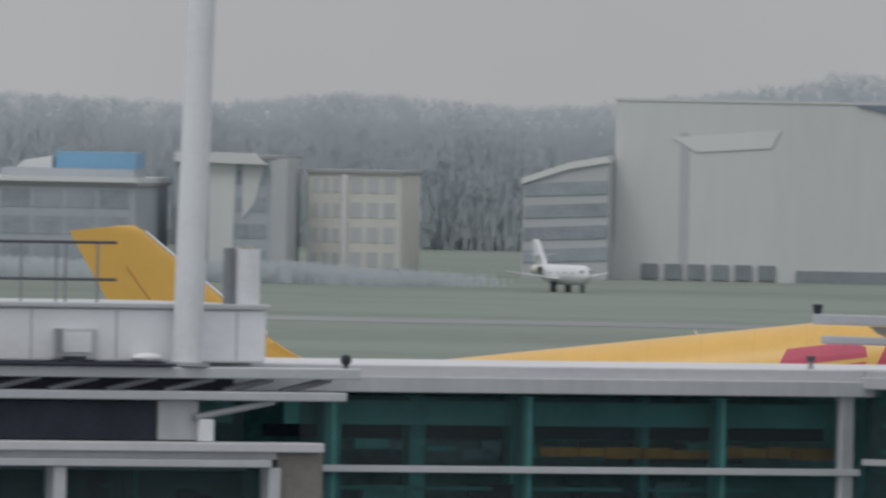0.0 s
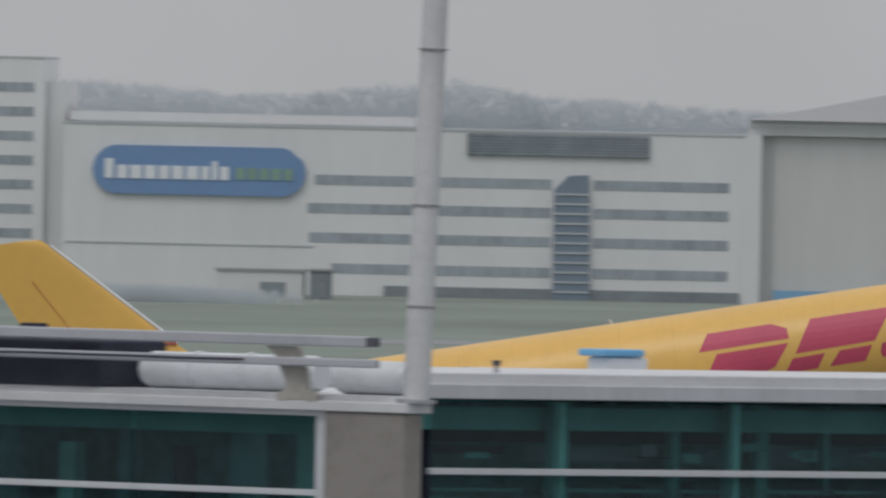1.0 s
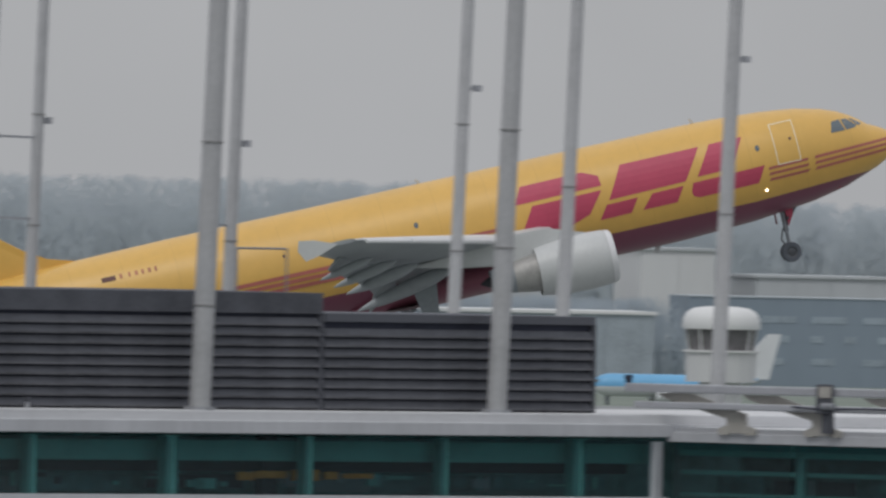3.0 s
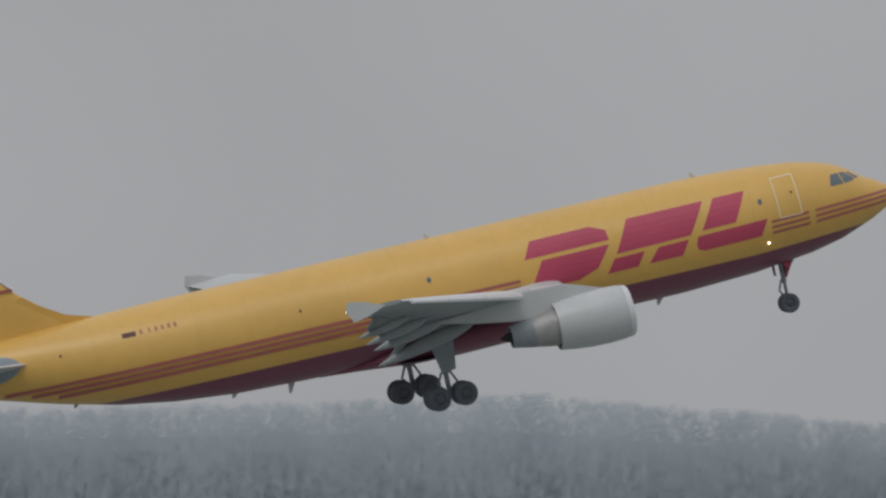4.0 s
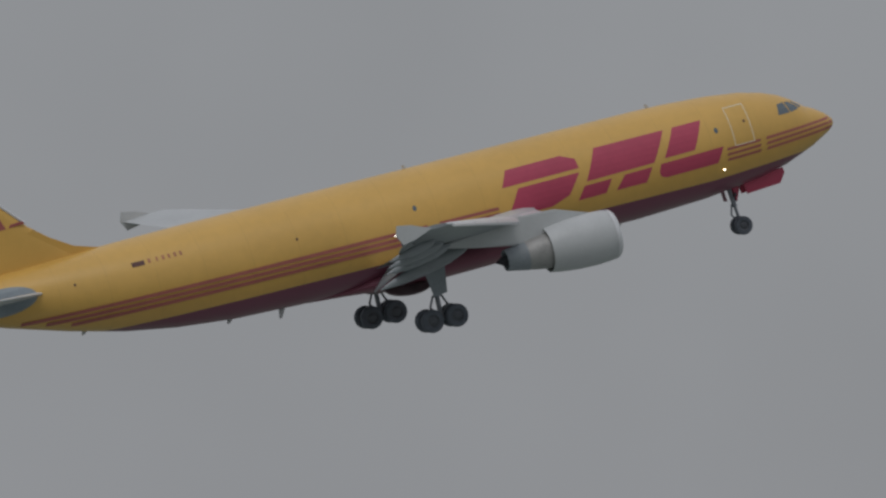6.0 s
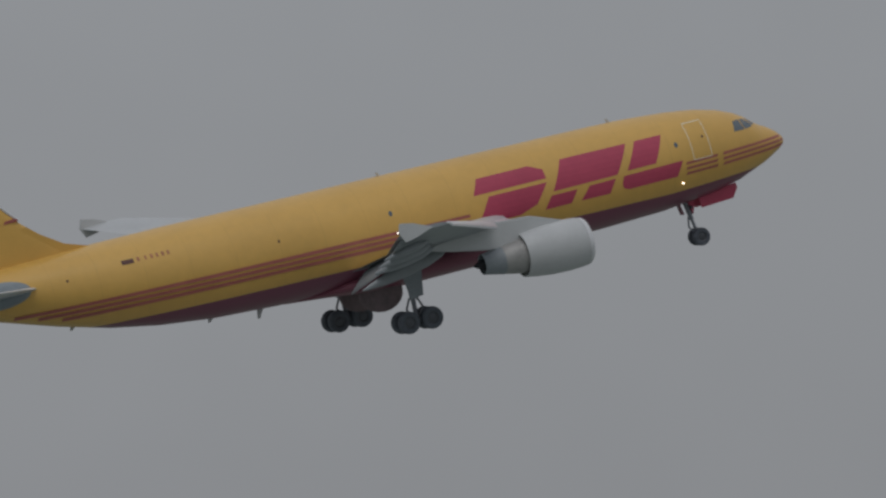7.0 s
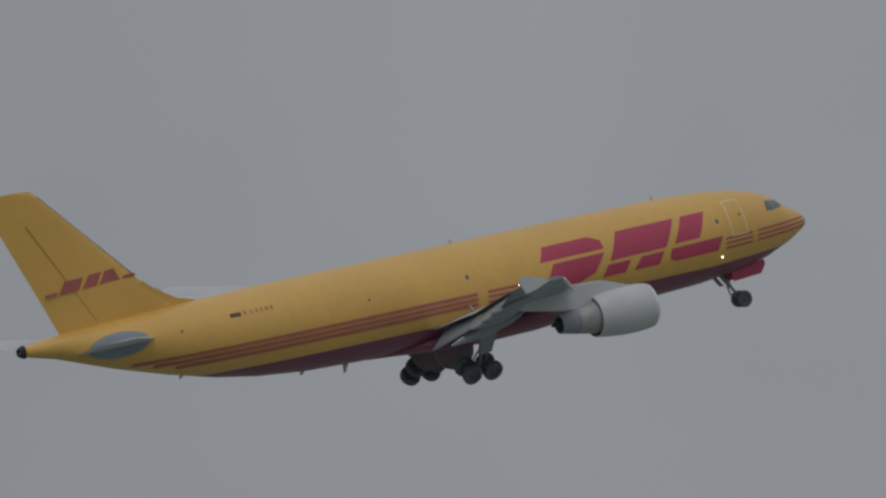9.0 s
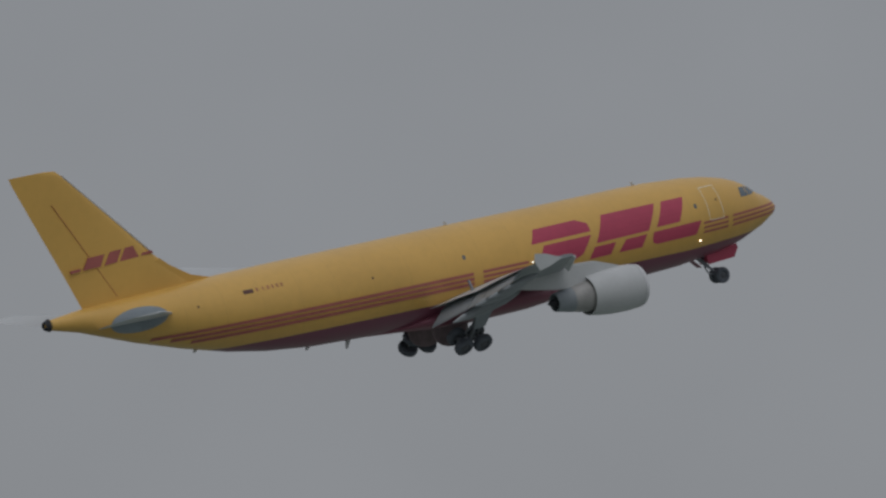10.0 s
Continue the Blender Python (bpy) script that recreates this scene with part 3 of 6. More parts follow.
def details(add):
    for q in FLANK_MARKS:
        add("flank_mark", decal(q), M["red"], "large slanted red mark on the flank")
    for k in range(3):
        z = -0.09 - 0.30 * k
        add("cheat_stripe", decal([(-47.0 + k * 1.3, z - 0.19), (-47.0 + k * 1.3, z), (-24.5, z), (-24.5, z - 0.19)], 0.03), M["thin_red"], "long thin red stripe")
        add("cheat_stripe", decal([(-23.8, z - 0.17), (-23.8, z), (-20.4, z), (-20.4, z - 0.17)]), M["thin_red"], "short thin red stripe")
        z = -0.04 - 0.28 * k
        add("cheat_stripe", decal([(-7.15 - 0.04 * k, z - 0.14), (-7.1, z), (-5.05, z + 0.04), (-5.1 - 0.04 * k, z - 0.10)]), M["thin_red"], "short thin red stripe")
        xe, ze = ((-0.40, 0.10), (-0.20, -0.14), (-0.26, -0.40))[k]
        add("cheat_stripe", decal([(-4.75 - 0.04 * k, z - 0.09), (-4.68, z + 0.06), (xe, ze), (xe + 0.04, ze - 0.13)], 0.014, 0.2), M["thin_red"], "thin red stripe round the nose")
    add("door_outline", frame_decal(-6.62, -5.42, -0.04, 2.0, 0.04), M["white_line"], "white outline of the forward door")
    for x, z in ((-7.48, 1.0), (-24.94, 0.92)):
        add("cabin_window", decal([(x + 0.11 * math.cos(a), z + 0.15 * math.sin(a)) for a in [math.pi * i / 6 for i in range(12)]], 0.014, 0.5), M["cockpit"], "small dark cabin window")
    for x, z in ((-5.75, 1.12), (-31.7, 0.85), (-44.0, 1.3)):
        add("service_port", decal([(x + 0.07 * math.cos(a), z + 0.08 * math.sin(a)) for a in [math.pi * i / 4 for i in range(8)]], 0.014, 0.5), M["flagblack"], "small dark port")
    for q in ([(-3.62, 0.92), (-3.45, 1.46), (-3.02, 1.48), (-2.86, 0.90)], [(-2.80, 0.90), (-2.94, 1.46), (-2.66, 1.44), (-2.2, 1.04), (-2.28, 0.94)], [(-2.1, 0.98), (-2.5, 1.40), (-2.4, 1.40), (-1.9, 1.04)]):
        add("cockpit_window", decal(q, 0.014, 0.25), M["cockpit"], "dark cockpit window")
    add("flag_mark", decal([(-40.75, 1.47), (-40.75, 1.70), (-40.05, 1.70), (-40.05, 1.47)], 0.014), M["flagblack"], "dark flag patch")
    for k, w in enumerate((0.22, 0.16, 0.22, 0.2, 0.22, 0.2)):
        x = -39.85 + 0.33 * k + (0.12 if k > 0 else 0)
        add("registration_bar", decal([(x, 1.50), (x, 1.72), (x + w * 0.7, 1.72), (x + w * 0.7, 1.50)], 0.014), M["faded_red"], "plain red registration bar")
    # lamps, aerials
    bm = bmesh.new()
    bmesh.ops.create_uvsphere(bm, u_segments=10, v_segments=8, radius=0.048, matrix=Matrix.Translation((-7.42, -skin(-7.42, -1.15) - 0.03, -1.15)))
    add("wing_root_lamp", bm, M["landing"], "lit white lamp")
    for x in (-10.0, -24.0):
        add("top_aerial", prism([(x, 2.4), (x + 0.22, 2.4), (x - 0.12, 3.04), (x - 0.26, 3.04)], -0.03, 0.03), M["cowl"], "small blade aerial")
    for x, d in ((-32.6, 0.5), (-13.2, 0.3), (-35.5, 0.2), (-43.5, 0.2)):
        b = interp(BOT, x)
        add("belly_aerial", prism([(x, b + 0.1), (x + 0.4, b + 0.1), (x + 0.06, b - d), (x - 0.06, b - d)], -0.04, 0.04), M["cowl"], "small blade aerial under the belly")
    add("tail_exhaust", revolve([(-53.2, 0.40), (-53.45, 0.30), (-53.55, 0.24), (-53.4, 0.14)], -0.25, 0, 1.88, 16), M["soot"], "dark exhaust at the tail cone", True)


def frame_decal(x0, x1, z0, z1, w):
    bm = bmesh.new()
    for q in ([(x0, z0), (x0, z1), (x0 + w, z1), (x0 + w, z0)], [(x1 - w, z0), (x1 - w, z1), (x1, z1), (x1, z0)], [(x0 + w, z0), (x0 + w, z0 + w), (x1 - w, z0 + w), (x1 - w, z0)], [(x0 + w, z1 - w), (x0 + w, z1), (x1 - w, z1), (x1 - w, z1 - w)]):
        d = decal(q, 0.014, 0.25)
        me = bpy.data.meshes.new("tmp")
        d.to_mesh(me)
        d.free()
        bm.from_mesh(me)
        bpy.data.meshes.remove(me)
    return bm


def gear(add):
    # nose gear, turns forward about a cross pin
    ng = hinge("nose_gear", jet, -6.6 - PIVOT.x, 0, -2.05)
    bm = bmesh.new()
    add_tube(bm, (0, 0, 0.3), (0, 0, -1.4), 0.13)
    add_tube(bm, (0, 0, -1.2), (0, 0, -2.4), 0.085)
    add_tube(bm, (0, -0.34, -2.45), (0, 0.34, -2.45), 0.07)
    add_tube(bm, (0.05, 0, -1.1), (1.0, 0, 0.1), 0.07)
    add_tube(bm, (-0.14, 0, -1.2), (-0.34, 0, -1.75), 0.05)
    add_tube(bm, (-0.34, 0, -1.75), (-0.08, 0, -2.2), 0.05)
    part("strut", bm, M["strut"], ng, "grey nose-gear leg with drag brace")
    for s in (-1, 1):
        wheel(ng, 0, s * 0.31, -2.45, 0.5, 0.34)
        part("taxi_lamp", tube((0.12, s * 0.2, -0.75), (0.22, s * 0.2, -0.75), 0.09), M["rim"], ng, "unlit taxi lamp")
    part("front_leg_door", prism([(0.10, 0.0), (0.55, 0.05), (0.48, -0.6), (0.16, -1.15)], -0.17, 0.17), M["red"], ng, "small red door before the leg")
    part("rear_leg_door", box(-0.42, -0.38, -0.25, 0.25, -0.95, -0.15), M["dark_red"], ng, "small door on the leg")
    for s in (-1, 1):
        d = part("nose_gear_door", prism([(0, 0), (2.35, 0.35), (2.4, 0.05), (2.05, -0.45), (0.1, -0.58)], -0.03, 0.03), M["red"], jet, "red nose-gear door")
        d.location = (-5.85 - PIVOT.x, s * 0.45, -2.3)
        DOORS.append((d, s))
    # main gear, turns inward about a pin along the body
    for s in (-1, 1):
        mg = hinge("main_gear", jet, -25.5 - PIVOT.x, s * 4.8, -1.8)
        bm = bmesh.new()
        add_tube(bm, (0, 0, 0.3), (0, 0, -1.9), 0.19)
        add_tube(bm, (0, 0, -1.7), (0, 0, -3.0), 0.13)
        add_tube(bm, (0.1, 0, -0.6), (0.1, -s * 1.9, 0.1), 0.09)
        add_tube(bm, (-0.22, 0, -1.8), (-0.5, 0, -2.4), 0.06)
        add_tube(bm, (-0.5, 0, -2.4), (-0.1, 0, -2.85), 0.06)
        add_tube(bm, (0.22, 0, -1.8), (0.5, 0, -2.4), 0.06)
        add_tube(bm, (0.5, 0, -2.4), (0.1, 0, -2.85), 0.06)
        part("strut", bm, M["strut"], mg, "grey main-gear leg")
        bm = box(-0.85, 0.85, -0.12, 0.12, -3.17, -2.93, 0.05)
        for x in (-0.7, 0.7):
            add_tube(bm, (x, -0.55, -3.05), (x, 0.55, -3.05), 0.08)
        part("bogie_beam", bm, M["strut"], mg, "four-wheel bogie beam")
        for x in (-0.7, 0.7):
            for q in (-0.47, 0.47):
                wheel(mg, x, q, -3.05, 0.62, 0.42)
        part("leg_door", prism([(-0.62, 0.1), (0.72, 0.1), (0.5, -1.75), (-0.25, -1.85)], s * 0.30, s * 0.36), M["wing_dark"], mg, "long grey door on the main leg")
        d = part("wheel_well_door", prism([(-1.35, 0.0)] + [(-0.05 - 1.3 * math.cos(a), -0.25 - 1.0 * math.sin(a)) for a in [math.pi * i / 10 for i in range(11)]] + [(1.25, 0.0)], -0.04, 0.04), M["well_door"], jet, "dark wheel-well door")
        d.location = (-25.8 - PIVOT.x, s * 1.35, -3.1)
        WELL.append((d, s))
        MAIN.append((mg, s))
    NOSE.append(ng)


DOORS, WELL, MAIN, NOSE = [], [], [], []
build_jet()


# ---- ground ----
def sheet(name, x0, x1, y0, y1, z, mat, n=1):
    bm = bmesh.new()
    bmesh.ops.create_grid(bm, x_segments=n, y_segments=n, size=0.5, matrix=Matrix.Translation(((x0 + x1) / 2, (y0 + y1) / 2, z)) @ Matrix.Diagonal((x1 - x0, y1 - y0, 1, 1)))
    return part(name, bm, mat)


tagged(sheet("ground", -4500, 4500, -600, 4900, 0.0, M["grass"], 8), "flat winter grass of the airfield", "grass", kind="structure")
tagged(part("runway", box(-3000, 3000, RUNWAY_Y - 24, RUNWAY_Y + 24, -0.3, 0.05), M["asphalt"]), "long grey asphalt runway", "runway", kind="structure")
tagged(part("taxiway", box(-3000, 3000, 1480, 1512, -0.3, 0.05), M["asphalt"]), "grey asphalt taxiway across the grass", "taxiway", kind="structure")
tagged(part("taxiway", box(-3000, 3000, 1800, 1835, -0.3, 0.05), M["asphalt"]), "grey asphalt taxiway across the grass", "taxiway", kind="structure")
tagged(part("apron", box(-400, 900, -200, 640, -0.3, 0.05), M["asphalt"]), "grey concrete apron round the pier", "apron", kind="structure")
tagged(part("terrace", box(-30, 30, -40, -1.0, 0.0, 18.3), M["concrete"]), "concrete terrace building", "building", kind="structure")

# ---- the glazed pier ----
PIER = pose(-235 * math.sin(radians(36)), 235 * math.cos(radians(36)), 0, 0, 0, 36)
S0, STEP, S1 = 96.0, 209.2, 330.0


def fixed(name, bm, mat, label, category):
    ob = part(name, bm, mat)
    ob.matrix_basis = PIER
    return tagged(ob, label, category, kind="structure")


def build_pier():
    for a, b, d in ((S0, STEP, 0.0), (STEP, S1, -0.12)):
        fixed("pier_roof", box(a, b, -0.05, 5.0, 16.28 + d, 16.46 + d, 0.02), M["white"], "white sheet roof of the glazed pier", "roof")
        fixed("roof_fascia", box(a, b, -0.12, 0.12, 16.09 + d, 16.30 + d, 0.015), M["fascia"], "grey metal fascia under the pier roof", "fascia")
        fixed("pier_floor", box(a, b, 0.2, 24, 12.2, 12.5), M["concrete"], "concrete floor slab of the pier", "floor")
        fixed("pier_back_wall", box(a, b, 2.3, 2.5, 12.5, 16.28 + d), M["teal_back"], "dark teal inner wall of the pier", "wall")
        fixed("pier_base_wall", box(a, b, 0.0, 24, 0.0, 12.2), M["fascia"], "grey lower wall of the pier", "wall")
        fixed("lower_roof", box(a, b, 5.0, 24, 15.2, 15.5), M["fascia"], "grey lower roof behind the front range", "roof")
        fixed("rear_wall", box(a, b, 4.7, 5.0, 12.5, 16.28 + d), M["fascia"], "grey rear wall of the front range", "wall")
    wall = thing("curtain_wall", PIER, "teal-framed glass front of the pier", "glazing", kind="structure")
    dress = [(100.0, 130.84), (131.64, 140.3), (159.9, 185.3), (209.3, 230.1)]
    for a, b in dress:
        d = -0.12 if a > 205 else 0.0
        xs = [a] + [x for x in np.arange(99.2, 331, 3.0) if a + 0.5 < x < b - 0.5] + [b]
        for i, x in enumerate(xs[1:-1]):
            w = 0.17 if i % 3 else 0.26
            part("mullion", box(x - w / 2, x + w / 2, 0.10, 0.30, 12.5, 16.05 + d), M["teal_mid"], wall)
        for x0, x1 in zip(xs, xs[1:]):
            part("pane", box(x0 + 0.03, x1 - 0.03, 0.045, 0.065, 15.12 + d, 16.04 + d), M["pane"], wall).visible_shadow = False
            part("pane", box(x0 + 0.03, x1 - 0.03, 0.045, 0.065, 12.5, 15.02 + d), M["pane"], wall).visible_shadow = False
        part("transom", box(a, b, -0.04, 0.08, 15.025 + d, 15.115 + d, 0.01), M["frame"], wall, "pale grey transom")
        part("head_panel", box(a, b, 0.42, 0.48, 15.65 + d, 15.97 + d), M["teal"], wall, "teal panel behind the glass")
        # the gap's shade is a solid black strip
        part("shadow_gap", box(a, b, 0.95, 1.01, 15.47 + d, 15.64 + d), M["black"], wall, "black strip as the shaded gap behind the glass")
        rnd = random.Random(int(a))
        x = a + 0.4
        while x < b - 1.5:
            w = rnd.uniform(0.8, 2.6)
            part("inner_panel", box(x, x + w, 0.95, 1.02, rnd.choice((15.15, 15.2, 15.3)) + d, rnd.choice((15.36, 15.42, 15.44)) + d), M[rnd.choice(("black", "base", "teal_dark"))], wall)
            if rnd.random() < 0.75:
                h = rnd.uniform(0.5, 1.8)
                part("inner_panel", box(x + 0.3, x + 0.3 + rnd.uniform(0.5, 1.7), 0.9, 1.0, 12.9, 12.9 + h), M[rnd.choice(("black", "black", "teal", "base"))], wall)
            if rnd.random() < 0.5:
                part("inner_column", box(x, x + rnd.uniform(0.08, 0.3), 0.7, 0.9, 12.5, 16.04 + d), M[rnd.choice(("teal", "teal", "black"))], wall)
            for k in range(3):
                q, h = x + rnd.uniform(0, w), rnd.uniform(0.05, 0.2)
                v = rnd.uniform(0.04, 0.6)
                part("inner_fitting", box(q, q + v, 0.55, 0.6, 15.18 + d + 0.2 * rnd.random(), 15.22 + d + 0.2 * rnd.random() + h * 0.5), M[rnd.choice(("teal_mid", "teal", "black", "base", "galv_dark"))], wall)
                q = x + rnd.uniform(0, w)
                part("inner_fitting", box(q, q + v * 1.4, 0.55, 0.6, 14.0 + d, 14.35 + d + 0.6 * rnd.random()), M[rnd.choice(("teal_mid", "teal", "black", "black", "base"))], wall)
            part("inner_rail", box(x, x + w, 0.5, 0.54, 14.78 + d, 14.83 + d), M["teal_mid"], wall)
            if rnd.random() < 0.4:
                part("inner_fitting", box(x + 0.5, x + 0.5 + rnd.uniform(0.15, 0.5), 0.95, 1.08, 15.68, 15.68 + rnd.uniform(0.1, 0.25)), M["black"], wall)
            x += w + rnd.uniform(0.0, 0.5)
    for a, b in ((135.6, 139.9), (178.4, 183.6), (221.0, 224.2)):
        x = a
        ro = random.Random(int(a))
        while x < b - 0.3:
            w = ro.uniform(0.25, 0.75)
            part("orange_panel", box(x, x + w, 0.48, 0.52, 15.23 + ro.uniform(-0.015, 0.03), 15.36 + ro.uniform(-0.03, 0.04)), M["orange"], wall, "orange strip behind the glass")
            x += w + ro.choice((0.02, 0.03, 0.12))
    fixed("concrete_pier", box(130.86, 131.56, -0.80, -0.30, 0.05, 15.28, 0.02), M["concrete"], "weathered concrete wall pier", "pillar")


# cross wings of the pier run out from its front towards the terminal
WINGS = [pose(-24.57, 272.63, 0, 0, 0, -38.8), pose(11.81, 299.05, 0, 0, 0, -38.8), pose(48.07, 325.40, 0, 0, 0, -38.8)]


def slant_box(x0, x1, y0, y1, z0, z1):
    """A slab whose far end is cut on the slant, as the wings end."""
    k = 0.92
    low = [(x0, y0), (x1 - k * y0, y0), (x1 - k * y1, y1), (x0, y1)]
    return loft([[(x, y, z0) for x, y in low], [(x, y, z1) for x, y in low]])


def build_wing(at, zf, post, bay, end):
    """zf: the fascia's lower edge; a post, a wide window and a concrete end, in metres along the front."""

    def put(name, bm, mat, label, category):
        ob = part(name, bm, mat)
        ob.matrix_basis = at
        return tagged(ob, label, category, kind="structure")

    zt = zf - 0.99
    put("wing_roof", slant_box(-0.3, end, -0.04, 5.0, zf + 0.12, zf + 0.24), M["white"], "white sheet roof of a pier wing", "roof")
    put("roof_fascia", box(0.0, post - 0.1, -0.12, 0.12, zf, zf + 0.16, 0.015), M["fascia"], "grey metal fascia of a pier wing", "fascia")
    put("wing_floor", slant_box(0, end, 0.15, 5, 12.2, 12.4), M["concrete"], "concrete floor slab of a pier wing", "floor")
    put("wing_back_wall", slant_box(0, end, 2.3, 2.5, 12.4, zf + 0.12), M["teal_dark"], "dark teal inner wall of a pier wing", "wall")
    put("wing_base_wall", slant_box(0, end, 0, 5, 0.05, 12.2), M["fascia"], "grey lower wall of a pier wing", "wall")
    wall = thing("curtain_wall", at, "dark teal glass front of a pier wing", "glazing", kind="structure")
    n = int(post / 2.0)
    for i in range(n):
        x0, x1 = post * i / n, post * (i + 1) / n
        part("pane", box(x0 + 0.02, x1 - 0.02, 0.045, 0.06, zt + 0.05, zf), M["pane"], wall).visible_shadow = False
        part("pane", box(x0 + 0.02, x1 - 0.02, 0.045, 0.06, 12.4, zt - 0.05), M["pane"], wall).visible_shadow = False
        if i:
            part("mullion", box(x0 - 0.07, x0 + 0.07, 0.30, 0.42, 12.4, zf), M["teal_mid"], wall)
    part("transom", box(0, post, -0.04, 0.07, zt - 0.04, zt + 0.045, 0.01), M["frame"], wall, "pale grey transom")
    part("upper_rail", box(0, post - 1.5, 0.3, 0.42, zf - 0.22, zf - 0.12), M["teal"], wall, "teal rail behind the glass")
    part("middle_rail", box(0, post - 1.5, 0.35, 0.45, zf - 0.52, zf - 0.45), M["teal"], wall, "teal rail behind the glass")
    part("lower_rail", box(0, post - 1.5, 0.35, 0.45, zt - 0.62, zt - 0.55), M["teal_mid"], wall, "teal rail behind the glass")
    part("sill_rail", box(0, post - 1.5, 0.35, 0.45, zt + 0.12, zt + 0.17), M["teal_mid"], wall, "teal rail behind the glass")
    rnd = random.Random(int(zf * 1000 + post * 10))
    part("head_rail", box(0, post - 0.2, 0.16, 0.24, zf - 0.11, zf - 0.01), M["teal_mid"], wall, "teal head rail behind the glass")
    for k in range(26):
        q, v = rnd.uniform(0.3, post - 1.2), rnd.uniform(0.05, 0.5)
        z = rnd.choice((zt + 0.1, zt + 0.25, zt - 0.5, zt - 0.8, zf - 0.45))
        part("inner_fitting", box(q, q + v, 0.6, 0.66, z, z + rnd.uniform(0.05, 0.35)), M[rnd.choice(("teal_mid", "teal", "black", "base", "black"))], wall)
    x = 0.3
    while x < post - 1.2:
        w = rnd.uniform(0.7, 2.2)
        part("inner_panel", box(x, x + w, 1.0, 1.08, zt + 0.06, zf - rnd.choice((0.28, 0.55, 0.6))), M[rnd.choice(("black", "black", "teal_dark", "base"))], wall)
        part("inner_panel", box(x + 0.2, x + w * 0.8, 0.9, 0.98, 12.6, zt - rnd.uniform(0.15, 0.9)), M[rnd.choice(("black", "teal", "base", "black"))], wall)
        x += w + rnd.uniform(0.0, 0.6)
    put("facade_post", box(post - 0.08, post + 0.08, -0.14, 0.10, 12.4, zf + 0.1, 0.01), M["frame"], "pale grey steel facade post", "post")
    put("facade_post", box(-0.20, -0.06, -0.36, -0.13, 12.4, zf, 0.01), M["frame"], "pale grey steel facade post", "post")
    b = thing("window_bay", at, "wide dark window in a pale frame", "window", kind="structure")
    a = post + 0.1
    part("frame_top", box(a, bay, -0.10, 0.10, zf - 0.04, zf + 0.03, 0.01), M["frame"], b)
    part("frame_rail", box(a, bay, -0.08, 0.08, zt - 0.08, zt + 0.0, 0.01), M["frame"], b)
    part("frame_jamb", box(bay, bay + 0.2, -0.10, 0.10, 12.4, zf + 0.03, 0.01), M["frame"], b)
    for i in range(2):
        x0, x1 = a + (bay - a) * i / 2, a + (bay - a) * (i + 1) / 2
        part("pane", box(x0 + 0.02, x1 - 0.02, 0.03, 0.05, zt, zf - 0.04), M["pane"], b).visible_shadow = False
        part("pane", box(x0 + 0.02, x1 - 0.02, 0.03, 0.05, 12.4, zt - 0.08), M["pane"], b).visible_shadow = False
    part("blind", box(a, bay, 0.5, 0.55, zf - 0.30, zf - 0.05), M["teal"], b, "teal blind box behind the glass")
    for i in range(7):
        x = a + 0.3 + i * (bay - a - 0.6) / 6 + rnd.uniform(-0.2, 0.2)
        part("inner_column", box(x, x + rnd.uniform(0.08, 0.5), 0.8, 1.0, 12.4, zf - rnd.choice((0.3, 0.3, 0.5))), M[rnd.choice(("teal", "black", "black", "teal_dark"))], b)
    put("concrete_pier", box(bay + 0.2, end, -0.16, 0.20, 0.06, zf + 0.02, 0.02), M["concrete"], "weathered concrete end wall of a pier wing", "pillar")
    put("pier_cap", box(post + 0.1, end + 0.06, -0.20, 0.32, zf + 0.03, zf + 0.16, 0.015), M["white"], "white sheet capping", "capping")


